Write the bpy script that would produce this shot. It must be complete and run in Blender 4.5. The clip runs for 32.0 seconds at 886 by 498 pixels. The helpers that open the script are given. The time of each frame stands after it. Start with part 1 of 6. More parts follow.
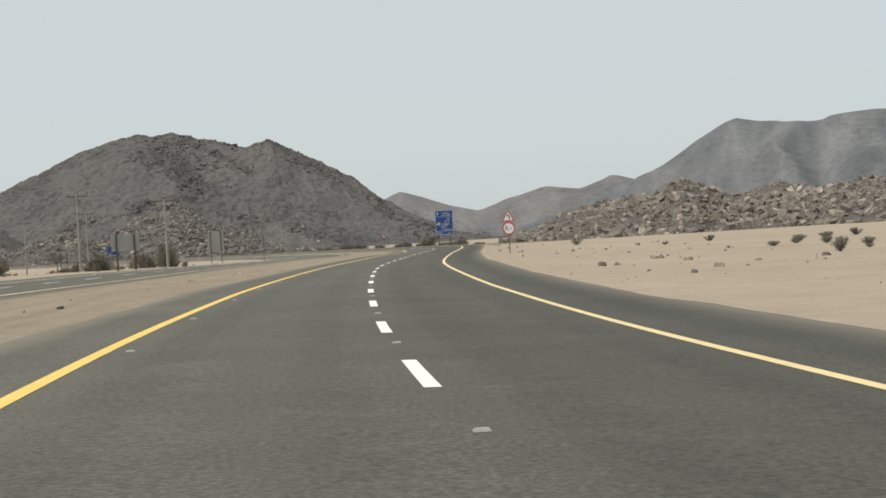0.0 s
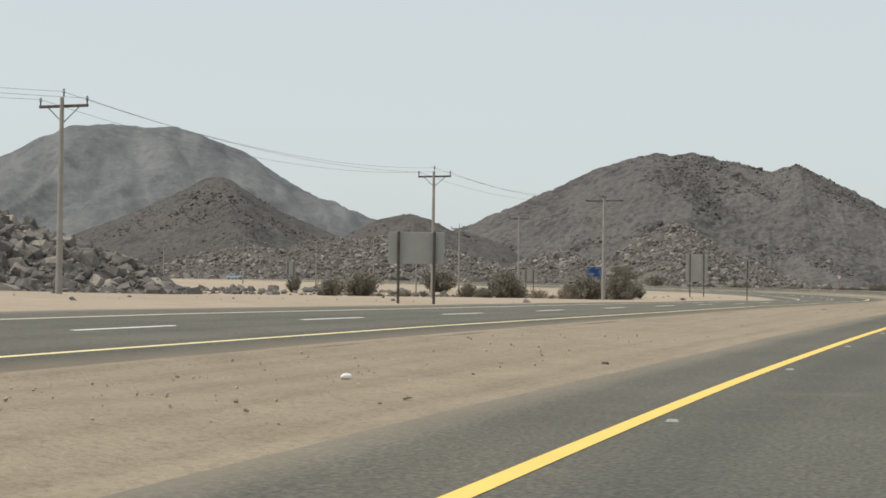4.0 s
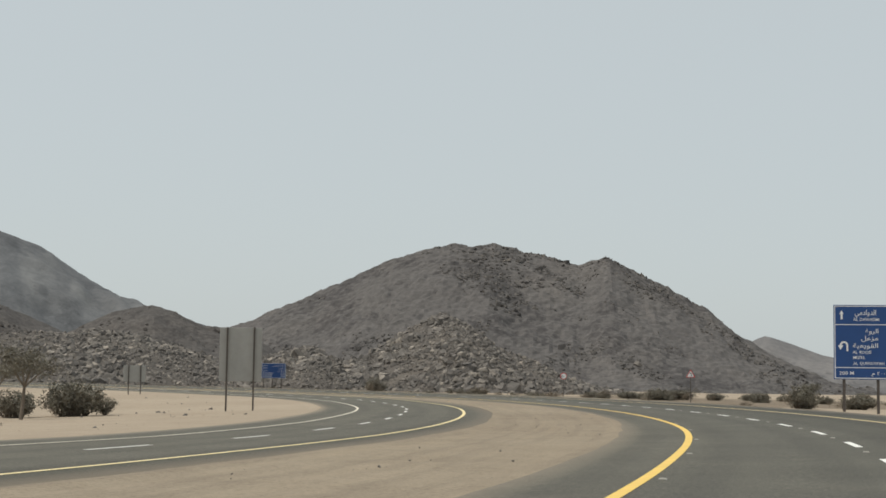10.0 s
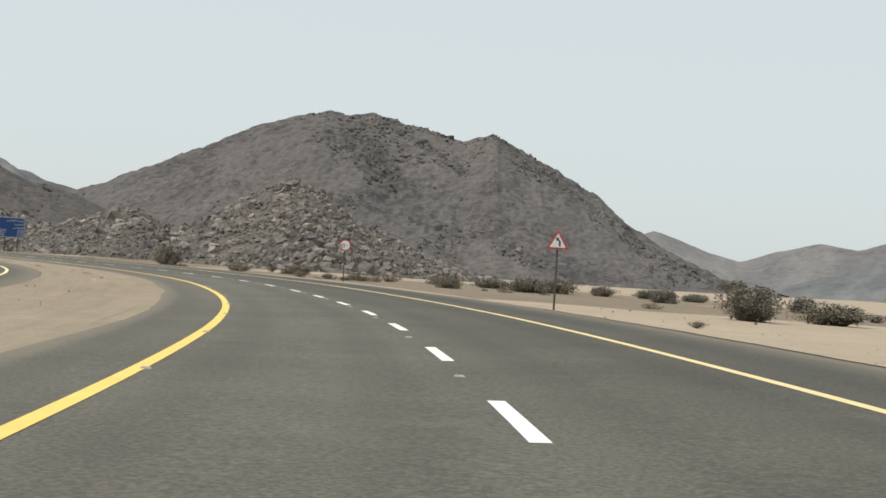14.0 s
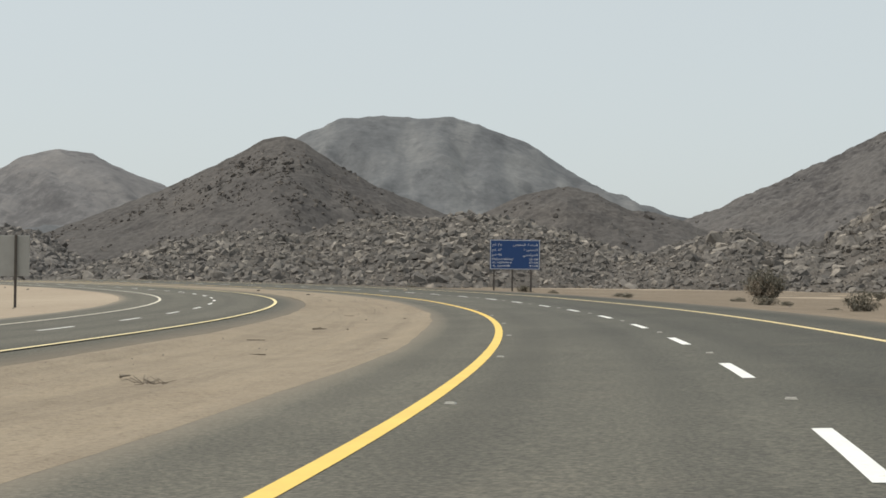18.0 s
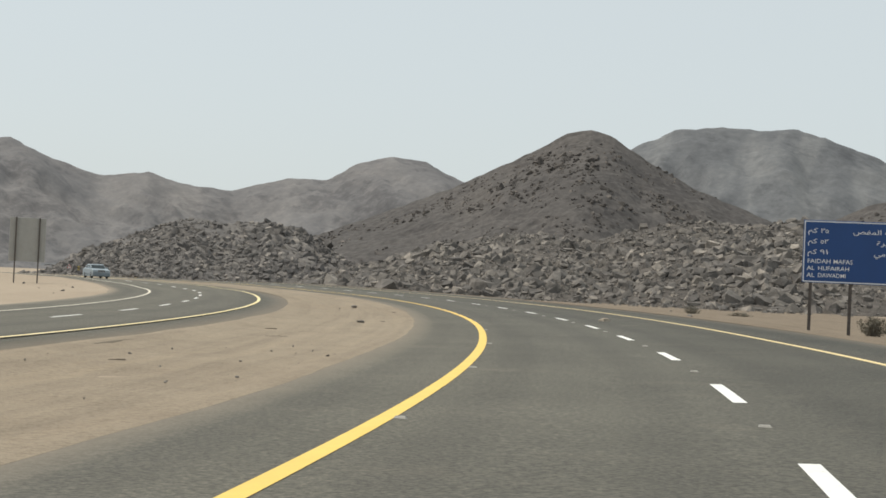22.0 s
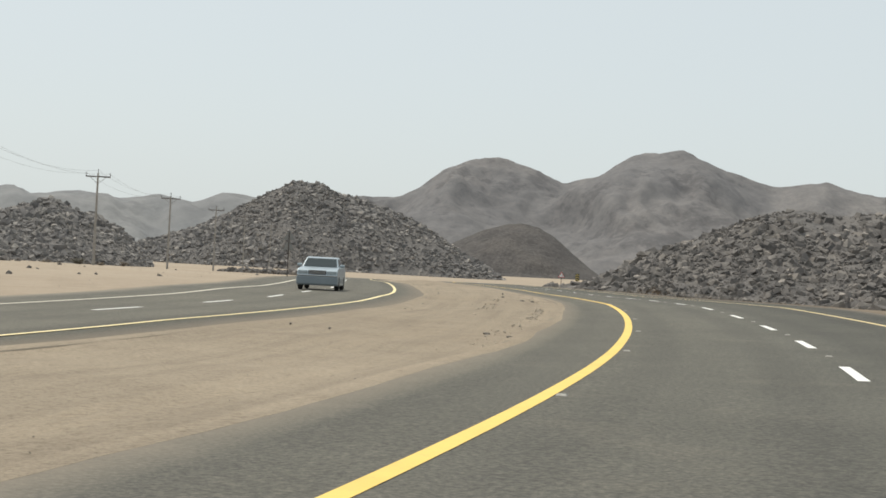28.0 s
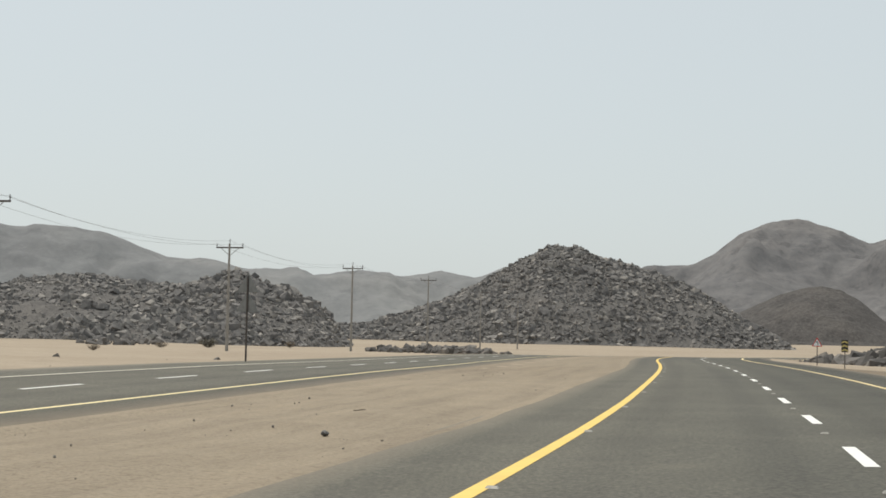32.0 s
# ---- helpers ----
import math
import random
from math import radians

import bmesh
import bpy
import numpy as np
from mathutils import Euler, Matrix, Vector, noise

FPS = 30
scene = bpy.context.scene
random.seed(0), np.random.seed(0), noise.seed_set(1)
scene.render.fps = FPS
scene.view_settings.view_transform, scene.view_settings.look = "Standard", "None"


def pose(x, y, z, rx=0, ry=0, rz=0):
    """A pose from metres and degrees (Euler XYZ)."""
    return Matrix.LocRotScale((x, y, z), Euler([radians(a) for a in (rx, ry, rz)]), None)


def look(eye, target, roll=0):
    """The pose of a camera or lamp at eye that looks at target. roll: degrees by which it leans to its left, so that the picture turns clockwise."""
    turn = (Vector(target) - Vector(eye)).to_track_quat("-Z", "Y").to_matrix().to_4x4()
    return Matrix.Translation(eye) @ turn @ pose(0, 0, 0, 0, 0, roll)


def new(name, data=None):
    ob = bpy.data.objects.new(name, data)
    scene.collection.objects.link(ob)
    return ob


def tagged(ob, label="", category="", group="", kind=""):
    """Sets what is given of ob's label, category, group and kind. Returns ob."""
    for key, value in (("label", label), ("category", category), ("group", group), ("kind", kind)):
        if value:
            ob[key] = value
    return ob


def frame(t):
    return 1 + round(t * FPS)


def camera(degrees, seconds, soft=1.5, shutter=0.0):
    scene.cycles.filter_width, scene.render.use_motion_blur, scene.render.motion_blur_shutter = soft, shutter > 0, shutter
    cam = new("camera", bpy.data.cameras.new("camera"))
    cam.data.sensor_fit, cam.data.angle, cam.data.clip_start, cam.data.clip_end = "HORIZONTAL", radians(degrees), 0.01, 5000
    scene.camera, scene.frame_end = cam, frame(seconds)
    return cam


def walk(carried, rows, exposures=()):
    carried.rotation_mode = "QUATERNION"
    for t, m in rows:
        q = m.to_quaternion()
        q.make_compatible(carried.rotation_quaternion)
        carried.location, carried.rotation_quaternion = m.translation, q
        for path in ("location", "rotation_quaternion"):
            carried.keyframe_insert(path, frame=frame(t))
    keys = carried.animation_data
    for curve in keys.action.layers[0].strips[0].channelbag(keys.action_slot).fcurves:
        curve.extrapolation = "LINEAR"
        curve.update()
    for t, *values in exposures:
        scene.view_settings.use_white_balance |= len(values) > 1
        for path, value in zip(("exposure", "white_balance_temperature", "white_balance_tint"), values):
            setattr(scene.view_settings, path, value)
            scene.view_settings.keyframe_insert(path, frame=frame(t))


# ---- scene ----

# ================= camera and its way =================
cam = camera(32.61, 32.0, soft=1.65)


def gaze(x, y, z, yaw, pitch, roll):
    a, b = radians(yaw), radians(pitch)
    way = Vector((-math.sin(a) * math.cos(b), math.cos(a) * math.cos(b), math.sin(b)))
    return look((x, y, z), Vector((x, y, z)) + way * 10, roll)


# seconds, x, y, z, yaw, pitch, roll
WAY = [
    (0, -0.07, -0.01, 1.283, -0.03, -0.40, -3.37), (0.5, -0.86, 8.47, 1.277, -0.16, -2.13, -4.41), (1, -1.65, 16.96, 1.261, 0.62, -1.68, -2.84),
    (1.5, -2.33, 25.45, 1.256, 3.89, -0.99, -3.82), (2, -2.89, 33.94, 1.241, 6.72, 0.14, -2.93), (2.3, -3.14, 39.03, 1.250, 9.42, 0.37, -1.08),
    (2.5, -3.29, 42.41, 1.250, 12.28, 1.56, -2.97), (3, -3.70, 50.84, 1.218, 18.07, 3.39, -2.39), (3.5, -3.98, 59.34, 1.217, 19.32, 2.47, -0.23),
    (4, -4.23, 67.93, 1.195, 19.63, 1.13, 0.73), (4.5, -4.49, 76.53, 1.189, 18.15, -0.37, 2.84), (5, -4.56, 85.19, 1.182, 18.82, -0.40, 2.48),
    (5.5, -4.51, 93.88, 1.176, 19.48, -0.43, 2.12), (6, -4.35, 102.60, 1.169, 20.13, -0.45, 1.76), (6.5, -4.13, 111.36, 1.172, 20.79, -0.48, 1.40),
    (7, -3.90, 120.18, 1.156, 21.27, -0.65, -0.13), (7.5, -3.76, 129.11, 1.176, 20.10, -1.40, 0.15), (8, -3.54, 138.10, 1.176, 18.66, 0.65, 0.14),
    (8.5, -3.28, 147.04, 1.184, 16.82, 2.94, -0.01), (9, -2.99, 155.84, 1.183, 15.40, 5.74, 0.01), (9.5, -2.74, 164.35, 1.164, 14.21, 6.55, 0.24),
    (10, -2.52, 172.94, 1.166, 13.56, 5.15, 0.82), (10.5, -2.47, 181.67, 1.149, 11.35, 2.41, 2.07), (11, -2.55, 190.45, 1.132, 7.70, 0.77, 2.86),
    (11.5, -2.68, 199.13, 1.150, 5.34, 0.93, 2.95), (12, -3.01, 207.62, 1.139, 5.21, 1.14, 2.97), (12.5, -3.58, 215.79, 1.145, 6.35, 0.86, 2.61),
    (13, -4.36, 223.90, 1.122, 6.04, 0.93, 2.95), (13.5, -5.43, 232.10, 1.125, 6.23, 0.82, 3.25), (14, -6.88, 240.46, 1.088, 9.33, 0.88, 3.64),
    (14.5, -8.60, 248.98, 1.117, 12.11, 0.51, 2.79), (15, -10.56, 257.51, 1.127, 14.75, 0.69, 1.80), (15.5, -12.75, 266.03, 1.127, 17.38, 0.86, 0.82),
    (16, -15.16, 274.47, 1.126, 20.02, 1.03, -0.17), (16.5, -17.75, 282.81, 1.116, 22.66, 1.20, -1.14), (17, -20.53, 290.97, 1.105, 25.73, 2.07, -0.15),
    (17.5, -23.42, 298.80, 1.128, 29.70, 1.46, -0.25), (18, -26.50, 306.42, 1.121, 32.88, 1.15, 0.52), (18.5, -29.82, 313.82, 1.132, 35.18, 1.34, 2.21),
    (19, -33.31, 321.02, 1.143, 37.58, 1.50, 3.05), (19.5, -36.99, 328.01, 1.143, 39.28, 0.70, 2.36), (20, -40.83, 334.95, 1.123, 40.66, 1.05, 2.09),
    (20.5, -44.93, 341.83, 1.161, 42.11, 0.92, 1.45), (21, -49.29, 348.75, 1.140, 43.51, 1.00, 1.81), (21.5, -53.97, 355.71, 1.192, 44.15, 0.76, 2.34),
    (22, -58.85, 362.52, 1.183, 45.64, 1.39, 2.67), (22.5, -63.85, 369.17, 1.212, 48.94, 2.26, 2.50), (23, -69.02, 375.74, 1.211, 52.87, 3.01, 2.46),
    (23.5, -74.59, 382.20, 1.256, 56.31, 3.96, 3.01), (24, -80.43, 388.67, 1.282, 60.34, 4.00, 2.86), (24.5, -86.47, 394.92, 1.313, 62.66, 3.03, 3.33),
    (25, -92.80, 400.82, 1.324, 63.87, 2.22, 3.15), (25.5, -99.44, 406.49, 1.378, 64.97, 1.69, 3.33), (26, -106.21, 412.18, 1.402, 66.20, 1.51, 3.40),
    (26.5, -113.07, 417.82, 1.415, 67.42, 1.33, 3.48), (27, -120.03, 423.34, 1.429, 68.65, 1.14, 3.55), (27.5, -127.10, 428.67, 1.453, 69.87, 0.96, 3.63),
    (28, -134.30, 433.77, 1.477, 71.37, 0.77, 2.90), (28.5, -141.62, 438.51, 1.494, 73.21, 0.82, 2.19), (29, -149.02, 442.97, 1.512, 74.90, 0.94, 1.74),
    (29.5, -156.43, 447.08, 1.551, 76.16, 1.36, 1.66), (30, -163.94, 450.85, 1.569, 77.46, 1.96, 1.48), (30.5, -171.58, 454.25, 1.628, 78.77, 2.32, 1.22),
    (31, -179.16, 457.64, 1.687, 80.20, 2.69, 1.28), (31.5, -186.63, 460.72, 1.685, 81.68, 2.38, 1.06), (32, -194.02, 463.67, 1.664, 82.83, 3.18, 1.16),
]
walk(cam, [(r[0], gaze(*r[1:])) for r in WAY], [(0.0, 0.03), (0.5, 0.16), (1.0, 0.35), (1.5, 0.17), (2.0, 0.03), (2.5, -0.05), (3.0, -0.14), (3.5, 0.0), (4.0, 0.08), (8.0, 0.1), (8.5, 0.0), (9.0, -0.12), (9.5, -0.14), (10.0, -0.13), (10.5, -0.03), (11.0, 0.14), (12.0, 0.04), (13.0, 0.03), (14.0, 0.17), (15.5, 0.08), (17.0, 0.02), (18.5, 0.05), (20.0, 0.13), (21.0, 0.1), (23.0, 0.06), (24.0, -0.03), (25.0, 0.09), (28.0, 0.13), (29.5, 0.08), (31.0, 0.0), (32.0, 0.02)])

# ================= world, sun =================
SUN_AZ, SUN_EL = radians(115), radians(62)     # azimuth counted from +y to the left
world = bpy.data.worlds.new("world")
scene.world = world
world.use_nodes = True
wn = world.node_tree
sky = wn.nodes.new("ShaderNodeTexSky")
sky.sky_type, sky.sun_disc = "NISHITA", False
sky.sun_elevation, sky.sun_rotation = SUN_EL, -SUN_AZ
sky.altitude, sky.air_density, sky.dust_density, sky.ozone_density = 900, 1.0, 6.0, 1.0
wmix = wn.nodes.new("ShaderNodeMix")
wmix.data_type = "RGBA"
wmix.inputs[0].default_value = 0.77
wmix.inputs[7].default_value = (6.95, 7.55, 7.55, 1)
wn.links.new(sky.outputs[0], wmix.inputs[6])
wn.links.new(wmix.outputs[2], wn.nodes["Background"].inputs[0])
wn.nodes["Background"].inputs[1].default_value = 0.1
sun = new("sun", bpy.data.lights.new("sun", "SUN"))
sun.data.energy, sun.data.angle, sun.data.color = 2.7, radians(1.5), (1.0, 0.945, 0.84)
sun_way = Vector((-math.sin(SUN_AZ) * math.cos(SUN_EL), math.cos(SUN_AZ) * math.cos(SUN_EL), math.sin(SUN_EL)))
sun.rotation_euler = sun_way.to_track_quat("Z", "Y").to_euler()

# ================= materials =================


def material(name, rough=0.8, metal=0.0, spec=0.5):
    m = bpy.data.materials.new(name)
    m.use_nodes = True
    b = m.node_tree.nodes["Principled BSDF"]
    b.inputs["Roughness"].default_value, b.inputs["Metallic"].default_value = rough, metal
    b.inputs["Specular IOR Level"].default_value = spec
    return m, m.node_tree, b


def node(nt, kind, **values):
    n = nt.nodes.new("ShaderNode" + kind)
    for key, value in values.items():
        n.inputs[key].default_value = value
    return n


def noise_tex(nt, scale, detail=6.0, rough=0.6, coord="Object", stretch=None):
    tc = nt.nodes.new("ShaderNodeTexCoord")
    n = node(nt, "TexNoise", Scale=scale, Detail=detail, Roughness=rough)
    src = tc.outputs[coord]
    if stretch:
        mp = node(nt, "Mapping", Scale=stretch)
        nt.links.new(src, mp.inputs[0])
        src = mp.outputs[0]
    nt.links.new(src, n.inputs["Vector"])
    return n


def ramp(nt, source, stops):
    r = nt.nodes.new("ShaderNodeValToRGB")
    e = r.color_ramp.elements
    while len(e) < len(stops):
        e.new(0.5)
    for k, (p, c) in enumerate(stops):
        e[k].position, e[k].color = p, (*c, 1)
    nt.links.new(source, r.inputs[0])
    return r


def mixed(nt, fac, a, b, mode="MIX"):
    m = nt.nodes.new("ShaderNodeMix")
    m.data_type, m.blend_type = "RGBA", mode
    for s, v in ((0, fac), (6, a), (7, b)):
        if isinstance(v, (int, float)):
            m.inputs[s].default_value = v
        elif isinstance(v, tuple):
            m.inputs[s].default_value = (*v, 1)
        else:
            nt.links.new(v, m.inputs[s])
    return m.outputs[2]


def bump(nt, b, height, strength=0.5, distance=0.05):
    n = node(nt, "Bump", Strength=strength, Distance=distance)
    nt.links.new(height, n.inputs["Height"])
    nt.links.new(n.outputs[0], b.inputs["Normal"])
    return n


def plain(name, color, rough=0.6, metal=0.0, vary=0.12, scale=3.0, spec=0.5):
    m, nt, b = material(name, rough, metal, spec)
    lo, hi = tuple(c * (1 - vary) for c in color), tuple(min(1, c * (1 + vary)) for c in color)
    big = noise_tex(nt, scale, 5)
    fine = noise_tex(nt, scale * 14, 3)
    c = ramp(nt, big.outputs[0], [(0.35, lo), (0.65, hi)]).outputs[0]
    c = mixed(nt, 0.35, c, ramp(nt, fine.outputs[0], [(0.3, lo), (0.7, hi)]).outputs[0])
    nt.links.new(c, b.inputs["Base Color"])
    bump(nt, b, fine.outputs[0], 0.12, 0.01)
    return m


def rock_material(name, dark, mid, light, scale, relief, patch=None, pieces=False):
    """Broken rock: large tone patches, fine grain, cracks from a cell pattern."""
    m, nt, b = material(name, 0.92, 0, 0.25)
    big = noise_tex(nt, scale * 0.12, 7, 0.65)
    fine = noise_tex(nt, scale * 2.2, 8, 0.7)
    c = ramp(nt, big.outputs[0], [(0.3, dark), (0.5, mid), (0.72, light)]).outputs[0]
    g = ramp(nt, fine.outputs[0], [(0.28, dark), (0.55, mid), (0.8, light)]).outputs[0]
    c = mixed(nt, 0.55, c, g)
    tc = nt.nodes.new("ShaderNodeTexCoord")
    cells = node(nt, "TexVoronoi", Scale=scale * 0.55)
    nt.links.new(tc.outputs["Object"], cells.inputs["Vector"])
    tone = ramp(nt, cells.outputs["Color"], [(0.15, (0.72, 0.72, 0.72)), (0.85, (1.22, 1.2, 1.18))]).outputs[0]
    c = mixed(nt, 0.8 if scale > 1 else 0.45 if scale > 0.3 else 0.12, c, tone, "MULTIPLY")
    if pieces:
        geo, info = nt.nodes.new("ShaderNodeNewGeometry"), nt.nodes.new("ShaderNodeObjectInfo")
        add = nt.nodes.new("ShaderNodeMath")
        nt.links.new(geo.outputs["Random Per Island"], add.inputs[0])
        nt.links.new(info.outputs["Random"], add.inputs[1])
        wrap = nt.nodes.new("ShaderNodeMath")
        wrap.operation, wrap.inputs[1].default_value = "FRACT", 0
        nt.links.new(add.outputs[0], wrap.inputs[0])
        own = ramp(nt, wrap.outputs[0], [(0.0, (0.72, 0.71, 0.71)), (0.6, (0.96, 0.94, 0.92)), (0.88, (1.22, 1.18, 1.12)), (1.0, (1.75, 1.67, 1.56))]).outputs[0]
        c = mixed(nt, 1.0, c, own, "MULTIPLY")
    if patch:
        wide = noise_tex(nt, scale * 0.03, 5, 0.6)
        f = ramp(nt, wide.outputs[0], [(0.5, (0, 0, 0)), (0.66, (1, 1, 1))]).outputs[0]
        c = mixed(nt, f, c, mixed(nt, 0.4, patch, g))
    nt.links.new(c, b.inputs["Base Color"])
    add = nt.nodes.new("ShaderNodeMath")
    add.operation = "MULTIPLY_ADD"
    nt.links.new(cells.outputs["Distance"], add.inputs[0])
    add.inputs[1].default_value = -0.5 if scale > 2 else 0.0
    nt.links.new(fine.outputs[0], add.inputs[2])
    bump(nt, b, add.outputs[0], 0.5 if pieces else 0.9, relief)
    return m


def mountain_material(name, dark, mid, light, grain, relief, streak=0.5, crags=0.5, wide=0.01, run=0.03):
    """Weathered mountain side: fine stony grain, pale scree run down the fall line, dark broken outcrops.
    The UV map holds metres along the ridge and down its flank."""
    m, nt, b = material(name, 0.95, 0, 0.15)
    fine = noise_tex(nt, grain, 10, 0.78)
    c = ramp(nt, fine.outputs[0], [(0.3, dark), (0.5, mid), (0.7, light)]).outputs[0]
    broad = noise_tex(nt, wide, 4, 0.55)
    c = mixed(nt, 0.6, c, ramp(nt, broad.outputs[0], [(0.32, (0.8, 0.8, 0.81)), (0.5, (1, 1, 1)), (0.68, (1.16, 1.13, 1.09))]).outputs[0], "MULTIPLY")
    down = noise_tex(nt, run, 3.5, 0.5, "UV", (1.0, 0.2, 1))
    c = mixed(nt, streak, c, ramp(nt, down.outputs[0], [(0.36, (0.84, 0.84, 0.85)), (0.52, (1, 1, 1)), (0.66, (1.3, 1.28, 1.24))]).outputs[0], "MULTIPLY")
    # outcrops: clusters of dark broken rock
    where = noise_tex(nt, wide * 1.7, 5, 0.6)
    lumps = noise_tex(nt, grain * 0.7, 6, 0.7)
    both = nt.nodes.new("ShaderNodeMath")
    both.operation = "ADD"
    nt.links.new(where.outputs[0], both.inputs[0])
    nt.links.new(lumps.outputs[0], both.inputs[1])
    c = mixed(nt, crags, c, outcrop(nt, both.outputs[0]), "MULTIPLY")
    nt.links.new(c, b.inputs["Base Color"])
    bump(nt, b, fine.outputs[0], 0.3, relief)
    return m


def outcrop(nt, source):
    """Dark where the summed noises run high."""
    half = nt.nodes.new("ShaderNodeMath")
    half.operation, half.inputs[1].default_value = "MULTIPLY", 0.5
    nt.links.new(source, half.inputs[0])
    return ramp(nt, half.outputs[0], [(0.515, (1, 1, 1)), (0.55, (0.66, 0.66, 0.68)), (0.6, (0.5, 0.5, 0.52))]).outputs[0]


def ground_material(name="desert_sand", tint=(1.0, 1.0, 1.0), tracks=False):
    m, nt, b = material(name, 0.95, 0, 0.15)
    big = noise_tex(nt, 0.035, 6, 0.6)
    mid = noise_tex(nt, 0.6, 7, 0.65)
    fine = noise_tex(nt, 9.0, 6, 0.7)
    c = ramp(nt, big.outputs[0], [(0.3, (0.34, 0.27, 0.195)), (0.55, (0.41, 0.335, 0.245)), (0.75, (0.47, 0.385, 0.285))]).outputs[0]
    d = ramp(nt, mid.outputs[0], [(0.3, (0.3, 0.24, 0.18)), (0.6, (0.43, 0.35, 0.26))]).outputs[0]
    c = mixed(nt, 0.45, c, d)
    grit = ramp(nt, fine.outputs[0], [(0.33, (0.62, 0.6, 0.58)), (0.5, (1, 1, 1))]).outputs[0]
    c = mixed(nt, 0.6, c, grit, "MULTIPLY")
    c = mixed(nt, 1.0, c, tint, "MULTIPLY")
    if tracks:
        # old wheel tracks and rain wash drawn out along the strip, gravel showing through
        long = noise_tex(nt, 1.0, 6, 0.62, "UV", (1.5, 0.05, 1))
        c = mixed(nt, 0.5, c, ramp(nt, long.outputs[0], [(0.34, (0.72, 0.72, 0.73)), (0.52, (1, 1, 1)), (0.7, (1.16, 1.14, 1.1))]).outputs[0], "MULTIPLY")
        gravel = noise_tex(nt, 22.0, 4, 0.75)
        c = mixed(nt, 0.6, c, ramp(nt, gravel.outputs[0], [(0.32, (0.55, 0.54, 0.53)), (0.5, (1, 1, 1)), (0.72, (1.25, 1.24, 1.22))]).outputs[0], "MULTIPLY")
    nt.links.new(c, b.inputs["Base Color"])
    s = nt.nodes.new("ShaderNodeMath")
    s.operation = "MULTIPLY_ADD"
    nt.links.new(mid.outputs[0], s.inputs[0])
    s.inputs[1].default_value = 3.0
    nt.links.new(fine.outputs[0], s.inputs[2])
    bump(nt, b, s.outputs[0], 0.5, 0.06)
    return m


